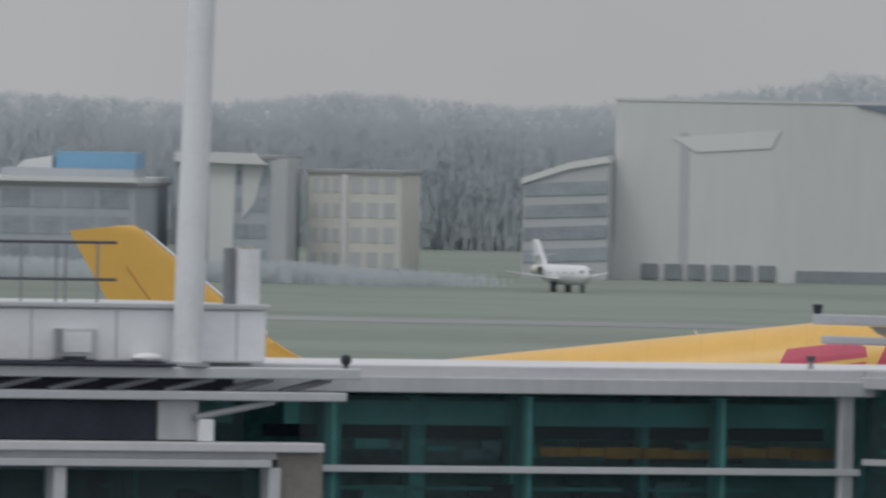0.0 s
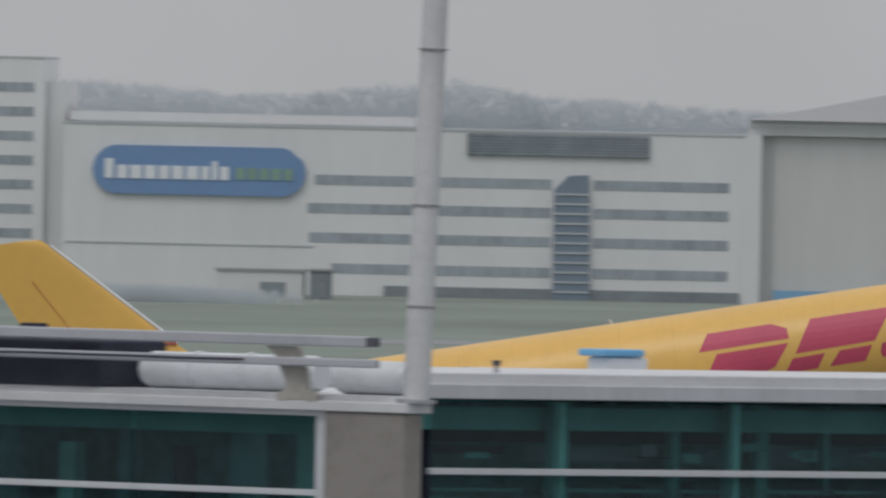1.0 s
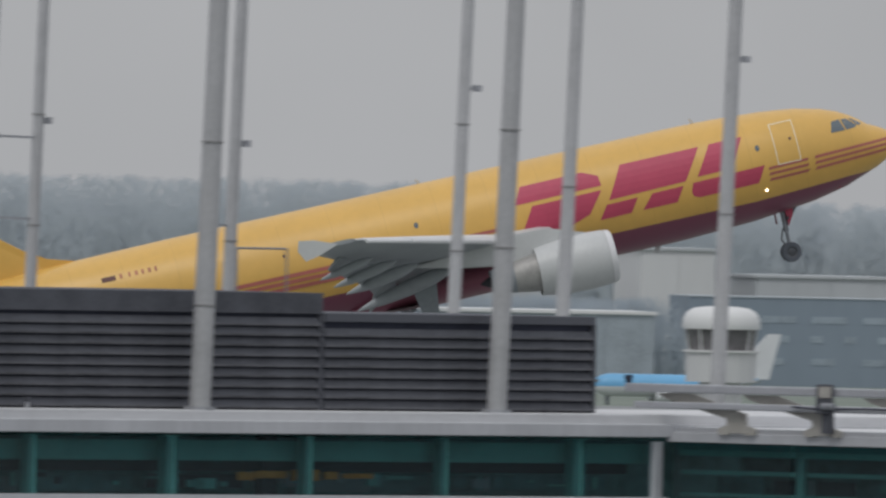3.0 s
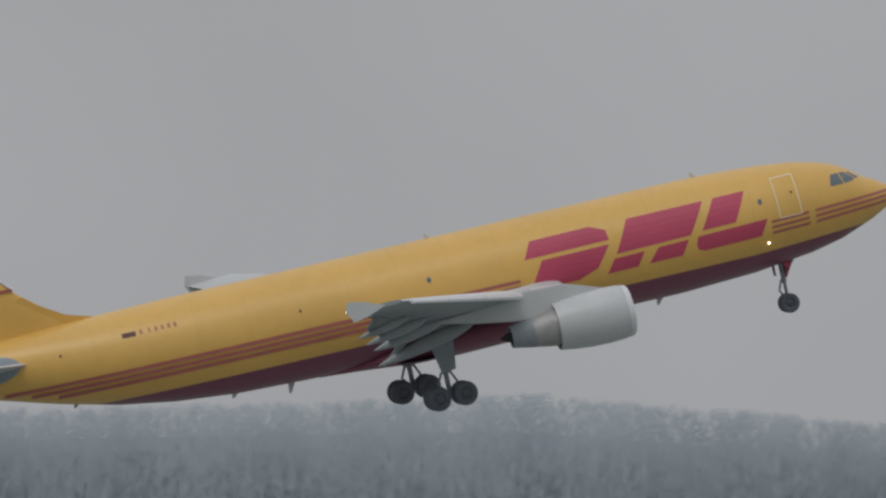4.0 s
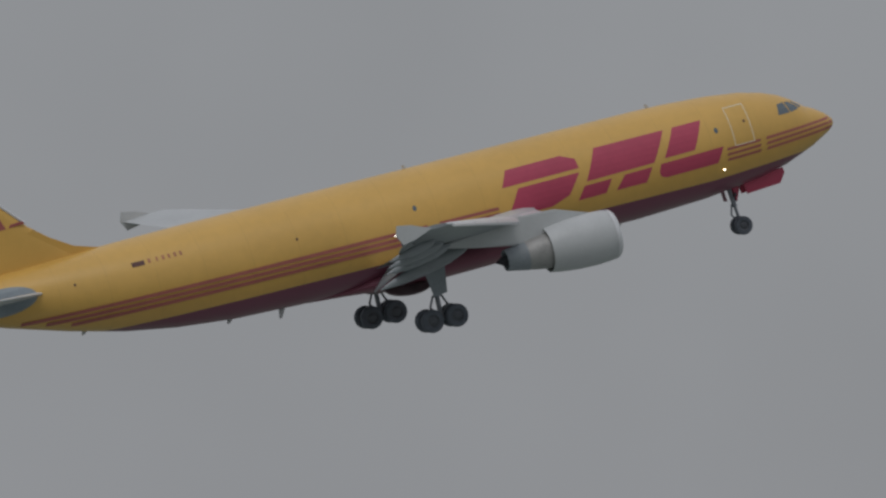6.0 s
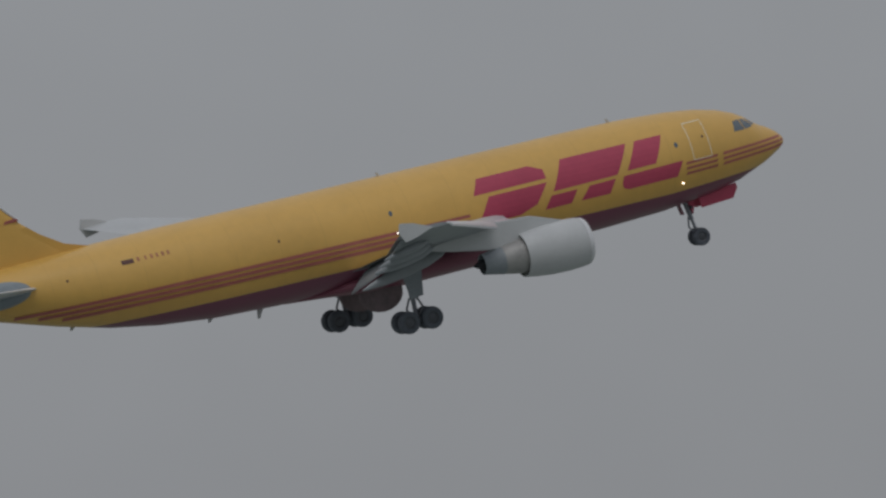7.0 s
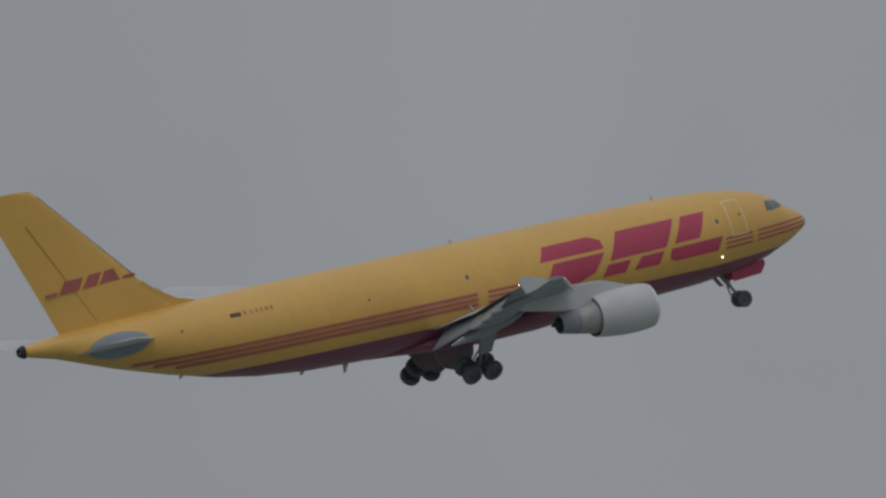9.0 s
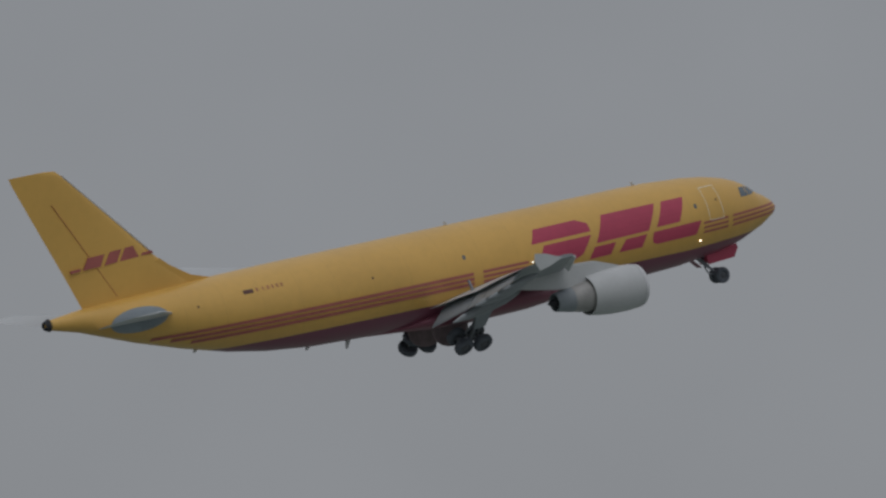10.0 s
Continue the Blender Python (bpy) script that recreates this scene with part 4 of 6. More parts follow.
def gantry(at, s1, z, drive, feet, base, sag=1.0):
    g = thing("gantry_rail", at, "long aluminium twin rail on brackets along the roof edge", "rail", "gantry rails")
    part("upper_rail", box(-0.7, s1, -0.32, -0.20, z - 0.14, z, 0.02), M["rail"], g)
    part("lower_rail", box(-0.5, s1 + 0.2, -0.36, -0.24, z - 0.40, z - 0.29, 0.02), M["rail"], g)
    for x in feet:
        arm = 1.5 if x < 18 else 0.55
        f = base - z
        bm = prism([(x - arm, z - 0.15), (x - 0.85 if arm > 1 else x, z - 0.15), (x + 0.16, z - 0.46), (x + 0.17, z + f + 0.16), (x + 0.36, z + f + 0.09), (x + 0.33, z + f), (x + 0.18, z + f), (x + 0.12, z + f + 0.03), (x - 0.12, z + f + 0.03), (x - 0.18, z + f), (x - 0.33, z + f), (x - 0.36, z + f + 0.09), (x - 0.19, z + f + 0.16), (x - 0.20, z + f + 0.26), (x - arm + 0.15, z - 0.24)], -0.20, -0.13)
        part("bracket", bm, M["bracket"], g, "tapered steel bracket")
    part("end_stub", box(s1 + 0.003, s1 + 0.16, -0.31, -0.21, z - 0.13, z - 0.01, 0.01), M["louvre_black"], g, "dark stop at the rail's end")
    part("end_buffer", tube((-0.66, -0.26, z + 0.003), (-0.66, -0.26, z + 0.13), 0.05, 0.075, 12), M["black"], g, "black rubber end buffer")
    bm = box(drive - 0.16, drive + 0.16, -0.42, -0.37, z - 0.42, z + 0.06, 0.015)
    add_box(bm, drive - 0.07, drive + 0.07, -0.37, -0.2, z - 0.74, z - 0.42)
    part("drive_box", bm, M["louvre_black"], g, "dark drive box on the rail")
    part("drive_motor", tube((drive - 0.02, -0.46, z - 0.30), (drive + 0.22, -0.46, z - 0.30), 0.06, n=12), M["galv_dark"], g, "grey drive motor")
    part("drive_plate", box(drive - 0.10, drive + 0.13, -0.435, -0.422, z - 0.16, z + 0.02, 0.004), M["bracket"], g)
    rings = []
    for i in range(49):
        c = (2.5 + (s1 - 4.5) * i / 48, -0.41, z - (0.335 if sag < 1 else 0.315) - sag * (0.022 * math.sin(i * 0.45) + 0.015 * math.sin(i * 1.15)))
        rings.append([(c[0], c[1] + 0.018 * math.cos(2 * math.pi * k / 6), c[2] + 0.018 * math.sin(2 * math.pi * k / 6)) for k in range(6)])
    part("cable", loft(rings), M["black"], g, "sagging black cable")


def duct(at, s0, s1, y, z, r, n=16):
    prof = [(0, 0.02), (0, r * 0.8), (0.12, r), (s1 - s0 - 0.12, r), (s1 - s0, r * 0.8), (s1 - s0, 0.02)]
    rings = [[(s0 + a, y + q * math.cos(2 * math.pi * i / n), z + q * math.sin(2 * math.pi * i / n)) for i in range(n)] for a, q in prof]
    ob = part("ventilation_duct", loft(rings), M["duct"], None, smooth=True)
    ob.matrix_basis = at
    tagged(ob, "white sheet-metal duct lying on the roof", "duct", "roof ducts")
    for k in range(1, int((s1 - s0) / 0.9)):
        bm = tube((s0 + 0.9 * k - 0.03, y, z), (s0 + 0.9 * k + 0.03, y, z), r + 0.02, n=16)
        part("duct_band", bm, M["duct"], ob)


def mast(s, back, z0, z1, r, bands=(), arms=(), at=None, mat="mast", lean=1.6):
    """A slim pole that stands a little out of plumb."""
    base = (at @ Matrix.Translation((s, back, z0))) if at else PIER @ Matrix.Translation((s * (1 + back / 235), back, z0))
    away = Vector((base.translation.x, base.translation.y, 0)).normalized()
    m = thing("mast", Matrix.Translation(base.translation) @ Matrix.Rotation(radians(lean), 4, away) @ base.to_3x3().to_4x4(), "tall grey steel mast on the pier roof", "mast", "roof masts")
    part("pole", tube((0, 0, 0), (0, 0, z1 - z0), r, r * 0.82, 18), M[mat], m, smooth=True)
    part("base_flange", tube((0, 0, 0), (0, 0, 0.05), r * 1.5, n=18), M["galv"], m)
    for z in bands:
        part("clamp", tube((0, 0, z - z0 - 0.012), (0, 0, z - z0 + 0.012), r * 1.07, n=18), M["louvre_grey"], m)
    for z, d in arms:
        bm = box(0, d, -0.02, 0.02, z - z0 - 0.02, z - z0 + 0.02) if d > 0 else box(d, 0, -0.02, 0.02, z - z0 - 0.02, z - z0 + 0.02)
        add_box(bm, d - 0.08, d + 0.06, -0.05, 0.05, z - z0 - 0.05, z - z0 + 0.06)
        part("side_arm", bm, M["galv"], m, "short arm with a fitting")
    return m


def louvre(s0, s1, y0, y1, z0, z1, mat, label, pitch=0.165, side=""):
    t = thing("louvred_plant_screen", PIER, label, "plant screen", "plant screens")
    part("casing", box(s0 + 0.05, s1 - 0.05, y0 + 0.09, y1, z0, z1 - 0.02), M["black"], t)
    head = 0.34 if side else 0.14
    part("top_rail", box(s0, s1, y0, y1, z1 - head, z1, 0.01), M[mat], t)
    part("end_post", box(s1 - 0.06, s1 + 0.004, y0 - 0.012, y0 + 0.09, z0, z1 - head, 0.004), M[mat], t)
    n = int((z1 - z0 - head) / pitch)
    blade = ((0.0, 0), (0.055, 0.105), (0.055, 0.075), (0.012, -0.028), (0.0, -0.03))
    lip = ((-0.006, -0.032), (-0.006, 0.002), (0.0, 0.002), (0.0, -0.032))
    front = mesh_of("slat", loft([[(x, y, z) for y, z in blade] for x in (s0, s1)]), M[mat])
    edge = mesh_of("slat_lip", loft([[(x, y, z) for y, z in lip] for x in (s0, s1)]), M["louvre_lip"])
    for i in range(n):
        ob = new("slat", front)
        ob.parent, ob.location = t, (0, y0, z0 + 0.06 + i * pitch)
        lp = new("slat_lip", edge)
        lp.parent = ob
    if side:
        me = mesh_of("slat", prism([(0.0, 0), (0.035, 0.13), (0.035, 0.10), (0.0, -0.025)], y0 + 0.1, y1), M[side])
        k = 0.145
        for i in range(int((z1 - z0 - 0.2) / k)):
            ob = new("slat", me)
            ob.parent, ob.location = t, (s0 - 0.03, 0, z0 + 0.06 + i * k)
        part("side_rail", box(s0 - 0.035, s0 - 0.003, y0, y1, z1 - 0.20, z1, 0.01), M[side], t)
        part("corner_post", box(s0 - 0.03, s0 + 0.05, y0 - 0.02, y0 + 0.09, z0, z1 - head, 0.005), M["black"], t)
        part("side_door", box(s0 - 0.06, s0 - 0.032, y0 + 0.78, y0 + 1.0, z0, z1 - 0.55), M["black"], t, "dark slot in the screen")
    return t


def roof_fitting(s, y=0.15, z=16.46, h=0.10):
    t = thing("roof_fitting", PIER @ Matrix.Translation((s, y, z)), "small grey fitting at the roof edge", "fitting", "roof fittings")
    part("stem", tube((0, 0, 0), (0, 0, h), 0.045, 0.03, 10), M["galv"], t)
    part("head", tube((0, 0, h), (0, 0, h + 0.075), 0.055, 0.07, 10), M["louvre_black"], t)


build_pier()
for at, zf, post, bay, end in ((WINGS[0], 16.20, 12.8, 19.4, 20.95), (WINGS[1], 16.05, 14.17, 19.86, 21.08), (WINGS[2], 15.90, 13.6, 19.6, 21.0)):
    build_wing(at, zf, post, bay, end)
gantry(WINGS[0], 20.4, 17.20, 2.15, (1.75, 3.2, 5.15, 7.25, 9.25, 11.4, 19.15), 16.34, 0.15)
gantry(WINGS[1], 20.6, 17.01, 2.4, (1.35, 2.95, 5.2, 7.5, 9.9, 12.2, 19.3), 16.19)
gantry(WINGS[2], 20.6, 16.84, 3.1, (1.35, 2.95, 5.2, 7.5, 9.9, 12.2, 19.3), 16.04)
for s in (139.6, 161.1, 173.2, 183.1):
    roof_fitting(s)
roof_fitting(216.1, z=16.34)
for at, s0, s1, z in ((WINGS[0], 11.78, 15.65, 16.44), (WINGS[1], 12.75, 17.14, 16.29)):
    t = thing("black_roof_unit", at, "low black plant unit at the roof edge", "plant unit", "roof plant units")
    part("casing", box(s0, s1, -0.10, 1.4, z, z + 0.40, 0.04), M["black"], t)
    part("lid", box(s0 + 0.6, s1 - 0.05, -0.05, 1.3, z + 0.405, z + 0.60, 0.03), M["black"], t)
    bm = tube((s0 + 2.2, 0.5, z + 0.60), (s0 + 2.2, 0.5, z + 0.72), 0.14, 0.11, 16)
    add_tube(bm, (s0 + 2.2, 0.5, z + 0.72), (s0 + 2.2, 0.5, z + 0.80), 0.20, 0.18, 16)
    part("cowl", bm, M["black"], t, "black mushroom vent cowl")
duct(WINGS[0], 8.9, 11.6, 0.7, 16.68, 0.24)
duct(WINGS[0], 15.8, 18.8, 0.7, 16.68, 0.24)
duct(WINGS[0], 19.1, 20.3, 0.7, 16.66, 0.22)
duct(WINGS[1], 7.6, 12.4, 0.8, 16.51, 0.22)
duct(WINGS[1], 17.4, 19.2, 0.7, 16.53, 0.24)
duct(WINGS[1], 19.4, 20.5, 0.7, 16.51, 0.22)
mast(129.90, -0.68, 16.42, 30, 0.20, (21.5,), mat="mast_white", lean=1.3)
mast(20.92, 0.1, 16.36, 30, 0.175, (18.9, 17.6, 20.9), at=WINGS[0], mat="mast_pale")
mast(20.77, 0.1, 16.21, 30, 0.18, (19.7, 18.3, 21.1, 22.6), at=WINGS[1], mat="mast_pale")
mast(193.22, 4.0, 16.46, 28, 0.13, (19.6, 21.0), ((21.0, -0.14),))
mast(202.56, 4.0, 16.46, 28, 0.12, (21.0,), ((22.0, -0.25),))
mast(205.45, 4.0, 16.46, 28, 0.11, (20.0,))
mast(214.78, 0.2, 16.34, 30, 0.16, (18.2, 20.4))
mast(219.68, 0.2, 16.34, 30, 0.17, (18.0, 20.6))
mast(226.22, 0.2, 16.34, 30, 0.16, (19.0, 20.9))
mast(215.88, 7.0, 15.5, 29, 0.10, (19.2, 21.0), ((20.9, 0.2), (20.62, -0.95), (19.3, -0.95)))
mast(220.15, 7.0, 15.5, 29, 0.11, (19.0,), ((20.6, 0.25), (19.25, -0.5)))
mast(225.13, 7.0, 15.5, 29, 0.11, (18.9, 21.0), ((21.6, 0.3),))
mast(227.57, 7.0, 15.5, 29, 0.12, (20.0,))
mast(231.15, 7.0, 15.5, 29, 0.13, (19.6,), ((22.2, 0.3),))
mast(239.68, 4.0, 16.34, 29, 0.15, (17.4, 20.5))
louvre(213.35, 223.0, 0.7, 4.42, 16.34, 18.22, "louvre_black", "long black louvred plant screen with grey side", side="louvre_grey")
louvre(223.05, 229.1, 0.7, 4.0, 16.34, 17.90, "louvre_black", "lower black louvred plant screen on the pier roof")
# domed skylight
t = thing("domed_skylight", PIER, "pale domed skylight on a white kerb", "skylight")
part("kerb", box(207.6, 209.15, 1.6, 2.7, 16.46, 16.87, 0.03), M["white"], t)
bm = bmesh.new()
bmesh.ops.create_uvsphere(bm, u_segments=24, v_segments=14, radius=1.0, matrix=Matrix.Translation((208.62, 2.15, 16.87)) @ Matrix.Diagonal((0.88, 0.54, 0.43, 1)))
part("dome", bm, M["dome"], t, "dull yellow-grey plastic dome", True)

# tubular guard frames and a small cabin on the roof
def guard_frame(s0, s1, y, z0, z1, posts):
    g = thing("guard_frame", PIER, "thin dark tubular guard frame on the roof", "railing", "guard frames")
    part("top_tube", tube((s0, y, z1), (s1, y, z1), 0.018, n=8), M["galv_dark"], g)
    for i in range(posts):
        x = s0 + (s1 - s0) * i / (posts - 1)
        part("post", tube((x, y, z0), (x, y, z1), 0.016, n=8), M["galv_dark"], g)


guard_frame(149.0, 151.6, 2.0, 16.46, 17.33, 2)
guard_frame(151.85, 152.4, 2.0, 16.46, 17.52, 2)
guard_frame(196.9, 198.5, 2.0, 16.46, 17.25, 3)
guard_frame(222.3, 223.4, 2.0, 18.2, 18.91, 2)
t = thing("roof_cabin", PIER, "small white cabin with a bright blue roof", "cabin")
part("body", box(168.2, 168.9, 7.6, 8.2, 15.5, 16.60, 0.06), M["sign_white"], t)
part("blue_roof", box(168.08, 168.8, 7.55, 8.25, 16.605, 16.71, 0.03), M["jet_blue"], t, "bright blue roof")

# white plant house with its railing at the pier's near end
t = thing("plant_house", PIER @ Matrix.Translation((-0.3, 0, 0)), "white sheet-metal plant house with a roof railing", "plant house")
part("body", box(124.0, 131.18, -0.4, 3.0, 16.46, 17.16, 0.03), M["white_paint"], t)
for q in (125.2, 126.4, 127.62, 128.9, 130.1, 130.72):
    part("sheet_joint", box(q, q + 0.02, -0.41, -0.401, 16.5, 17.14), M["fascia"], t)
part("roof_edge", box(124.0, 131.22, -0.45, 3.0, 17.165, 17.24, 0.02), M["frame"], t)
part("upper_beam", box(124.0, 132.36, -0.9, -0.45, 16.26, 16.41, 0.02), M["frame"], t)
part("lower_beam", box(124.0, 132.15, -0.9, -0.45, 15.97, 16.09, 0.02), M["frame"], t)
# shade between the beams is put in as a black sheet
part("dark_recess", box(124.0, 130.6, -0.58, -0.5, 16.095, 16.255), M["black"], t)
# the opening is filled with a black sheet
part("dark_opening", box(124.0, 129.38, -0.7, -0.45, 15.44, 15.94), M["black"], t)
part("grey_panel", box(129.39, 130.0, -0.72, -0.45, 15.44, 15.96, 0.01), M["fascia"], t, "light grey sheet panel")
part("foot_post", box(129.96, 130.16, -0.86, -0.73, 15.43, 15.72, 0.01), M["white_paint"], t)
part("sill", box(124.0, 131.79, -0.95, -0.3, 15.29, 15.42, 0.02), M["white"], t)
part("window_head", box(124.0, 131.0, -0.95, -0.6, 15.09, 15.19, 0.01), M["frame"], t)
part("window_apron", box(124.0, 131.12, -0.85, -0.6, 15.195, 15.285), M["fascia"], t)
for q in (127.75, 130.98):
    part("window_post", box(q, q + 0.18, -0.9, -0.6, 12.5, 15.085, 0.01), M["frame"], t)
for q0, q1 in ((124.0, 127.72), (127.95, 130.96)):
    part("pane", box(q0, q1, -0.70, -0.68, 12.5, 15.085), M["pane"], t).visible_shadow = False
part("vent_hatch", box(127.95, 128.6, -0.46, -0.41, 16.48, 16.90, 0.02), M["frame"], t)
part("hatch_panel", box(128.05, 128.5, -0.475, -0.462, 16.58, 16.85), M["white_paint"], t)
# black strip painted as the shade under the hatch
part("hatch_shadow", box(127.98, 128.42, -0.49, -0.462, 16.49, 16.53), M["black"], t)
part("hatch_frame", box(127.96, 128.03, -0.55, -0.462, 16.5, 16.89), M["galv"], t)
part("black_board", box(124.0, 129.5, -1.0, -0.46, 16.415, 16.45, 0.01), M["black"], t)
part("brace", tube((129.9, -0.78, 15.74), (131.1, -0.78, 15.96), 0.045), M["galv"], t)
for q in (126.5, 127.57, 128.1, 128.24, 128.72):
    part("guard_post", tube((q, -0.2, 17.24), (q, -0.2, 18.04), 0.017, n=8), M["galv_dark"], t)
for z in (17.54, 18.03):
    part("guard_rail", tube((124.0, -0.2, z), (129.0, -0.2, z), 0.021, n=8), M["louvre_black"], t)
part("vent_pipe", tube((131.02, -0.1, 17.24), (131.02, -0.1, 17.97), 0.185, n=24), M["white_paint"], t, "white round vent pipe", True)
part("vent_cap", tube((131.0, -0.1, 17.972), (131.0, -0.1, 18.01), 0.12, n=16), M["bracket"], t)
part("flue", tube((130.76, -0.1, 17.24), (130.76, -0.1, 17.98), 0.075), M["galv_dark"], t, "dark flue")
for k in range(6):
    a = 126.9 + 0.88 * k
    part("strut", tube((a, -0.6, 16.09), (a + 0.75, -0.6, 16.26), 0.045), M["galv"], t)
bm = bmesh.new()
bmesh.ops.create_uvsphere(bm, u_segments=14, v_segments=8, radius=1.0, matrix=Matrix.Translation((129.30, -0.55, 16.52)) @ Matrix.Diagonal((0.22, 0.10, 0.065, 1)))
part("lamp", bm, M["white_paint"], t, "white oval floodlight", True)
bm = tube((132.24, -0.68, 16.41), (132.24, -0.68, 16.47), 0.03)
bmesh.ops.create_uvsphere(bm, u_segments=12, v_segments=8, radius=0.075, matrix=Matrix.Translation((132.24, -0.68, 16.52)))
part("end_buffer", bm, M["black"], t, "black ball buffer")


# ---- far side of the airfield ----
def block(name, x0, x1, y, depth, z1, mat, label, category="building"):
    t = thing(name, pose(0, y, 0), label, category)
    part("wall", box(x0, x1, 0, depth, 0, z1), mat, t)
    part("roof", box(x0 - 0.3, x1 + 0.3, -0.3, depth + 0.3, z1, z1 + 0.35), M["roof"], t)
    return t


def band(t, x0, x1, z0, z1, n, mat="window", gap=0.25, proud=0.06):
    """A row of panes in one storey."""
    w = (x1 - x0) / n
    for i in range(n):
        part("window", box(x0 + i * w + gap / 2, x0 + (i + 1) * w - gap / 2, -proud, 0.1, z0, z1), M[mat], t)


def slab_shape(t, name, pts, mat, label, y0=-0.25, y1=-0.02):
    part(name, prism(pts, y0, y1), M[mat], t, label)


Y1 = 2285.0
t = block("office_block", -345, -284.5, Y1 - 40, 30, 9.7, M["office"], "low dark glass office block with a pale roof line")
part("roof_line", box(-345, -284.3, -0.6, 30.6, 10.06, 10.6), M["clad_w"], t)
part("roof_storey", box(-300, -285, 3, 13, 10.6, 11.55), M["office"], t, "low blue-grey roof storey")
part("blue_roof_unit", box(-294, -285, 4, 12, 11.56, 13.4), M["pale_blue"], t, "bright blue roof unit")
part("pale_roof_unit", prism([(-298.5, 11.56), (-297.6, 12.4), (-294.4, 12.9), (-294.4, 11.56)], 4, 12), M["clad_w"], t)
for k in range(3):
    band(t, -344, -285, 1.2 + 3.0 * k, 3.2 + 3.0 * k, 16, "window", 0.5)
t = block("office_block", -282.5, -271.2, Y1 - 20, 24, 13.0, M["office"], "pale grey office block with a stepped roof")
slab_shape(t, "roof_slab", [(-282.5, 12.5), (-282.5, 13.6), (-273.6, 13.6), (-272.0, 12.3)], "clad_w", "white roof slab with a slanting end", -1.2, -0.02)
slab_shape(t, "column", [(-278.6, 0.2), (-278.6, 12.4), (-275.6, 12.4), (-275.9, 0.2)], "clad_w", "pale column", -0.15, -0.02)
slab_shape(t, "column", [(-274.8, 6.2), (-274.9, 12.3), (-272.4, 12.3), (-273.4, 8.0)], "clad", "pale tapered column", -0.12, -0.02)
slab_shape(t, "stair_tower", [(-271.6, 0.1), (-271.6, 13.0), (-269.8, 13.0), (-269.8, 0.1)], "clad_d", "thin pale stair tower", -0.2, 12.0)
for k in range(4):
    band(t, -281.5, -272, 1.0 + 3.0 * k, 2.6 + 3.0 * k, 5)
t = block("office_block", -268.6, -258.0, Y1 - 10, 20, 11.5, M["cream"], "cream-framed four-storey office block")
for k in range(4):
    band(t, -268.3, -264.8, 0.9 + 2.8 * k, 2.5 + 2.8 * k, 3, "clad_d", 0.5)
    band(t, -264.0, -258.4, 0.9 + 2.8 * k, 2.6 + 2.8 * k, 3, "clad_d", 0.6)
part("pillar", box(-264.7, -264.1, -0.3, 0, 0, 11.4), M["clad_w"], t)
t = thing("terraced_office", pose(0, Y1 - 6, 0), "pale office with dark window bands and a raking roof", "building")
part("wall", prism([(-244.6, 0), (-244.6, 10.6), (-239.4, 12.4), (-234.9, 13.2), (-234.9, 0)], 0, 25), M["clad_d"], t)
part("roof_edge", prism([(-244.8, 10.62), (-244.8, 11.3), (-239.4, 13.2), (-234.9, 14.0), (-234.9, 13.22), (-239.4, 12.42)], -0.3, 25), M["clad_w"], t, "white raking roof edge")
for k in range(4):
    part("window", prism([(-244.4, 1.8 + 2.5 * k), (-244.4, 3.2 + 2.5 * k), (-235.0, 3.7 + 2.5 * k), (-235.0, 2.2 + 2.5 * k)], -0.12, 0.05), M["window"], t)

t = thing("cargo_hangar", pose(0, Y1, 0), "large pale hangar with a slanting dark window band", "hangar")
part("wall", prism([(-234.8, 0), (-234.8, 20.3), (-138.7, 20.3), (-130.5, 12.4), (-130.5, 0)], 0, 3.5), M["clad"], t)
part("rear_hall", box(-234.0, -139.5, 3.5, 70, 0, 20.2), M["clad"], t)
part("roof", box(-235.0, -138.7, -0.12, 70, 20.3, 20.6), M["clad"], t)
part("annex", box(-237.6, -234.8, 0, 20, 0, 4.2), M["clad"], t)
slab_shape(t, "dark_window_band", [(-207.4, 20.28), (-167.4, 20.28), (-130.8, 11.62), (-171.0, 11.62)], "slate", "slanting dark glass band", -0.35, -0.05)
slab_shape(t, "red_sign", [(-198.2, 7.2), (-195.5, 9.9), (-192.3, 9.9), (-194.3, 6.8), (-196.2, 6.6), (-196.8, 5.2)], "sign_red", "plain red sign shape")
for k, w in enumerate((2.9, 1.4, 1.2, 1.0, 1.5, 1.6, 1.4)):
    x = -191.2 + (0, 3.1, 4.7, 6.1, 7.3, 9.0, 10.8)[k]
    slab_shape(t, "sign_bar", [(x, 7.4), (x, 9.8 if k == 0 else 9.3), (x + w, 9.8 if k == 0 else 9.3), (x + w, 7.4)], "sign_teal", "plain dark sign bar")
for z in (2.1, 5.25):
    band(t, -191, -171.6, z, z + 0.95, 14, "window", 0.06)
    band(t, -170.3, -163.6, z, z + 0.95, 5, "window", 0.06)
slab_shape(t, "rib", [(-227.4, 0), (-227.4, 16.8), (-226.4, 16.8), (-226.4, 0)], "clad_d", "grey wall rib", -0.08, 0.0)
slab_shape(t, "canopy", [(-228.4, 16.2), (-216, 17.3), (-217, 15.2), (-225.5, 14.6)], "clad_w", "pale wall panel", -0.14, -0.09)
part("plinth", box(-214, -130.7, -0.3, 0, 0, 1.4), M["base"], t, "dark plinth")
band(t, -232, -216, 0.2, 1.9, 6, "base", 0.8, 0.4)
part("entrance", box(-172.6, -171.4, -0.7, 0, 0, 2.0), M["clad_w"], t)
t = thing("red_hut", pose(-144.5, 2200, 0), "small red and white service hut", "hut")
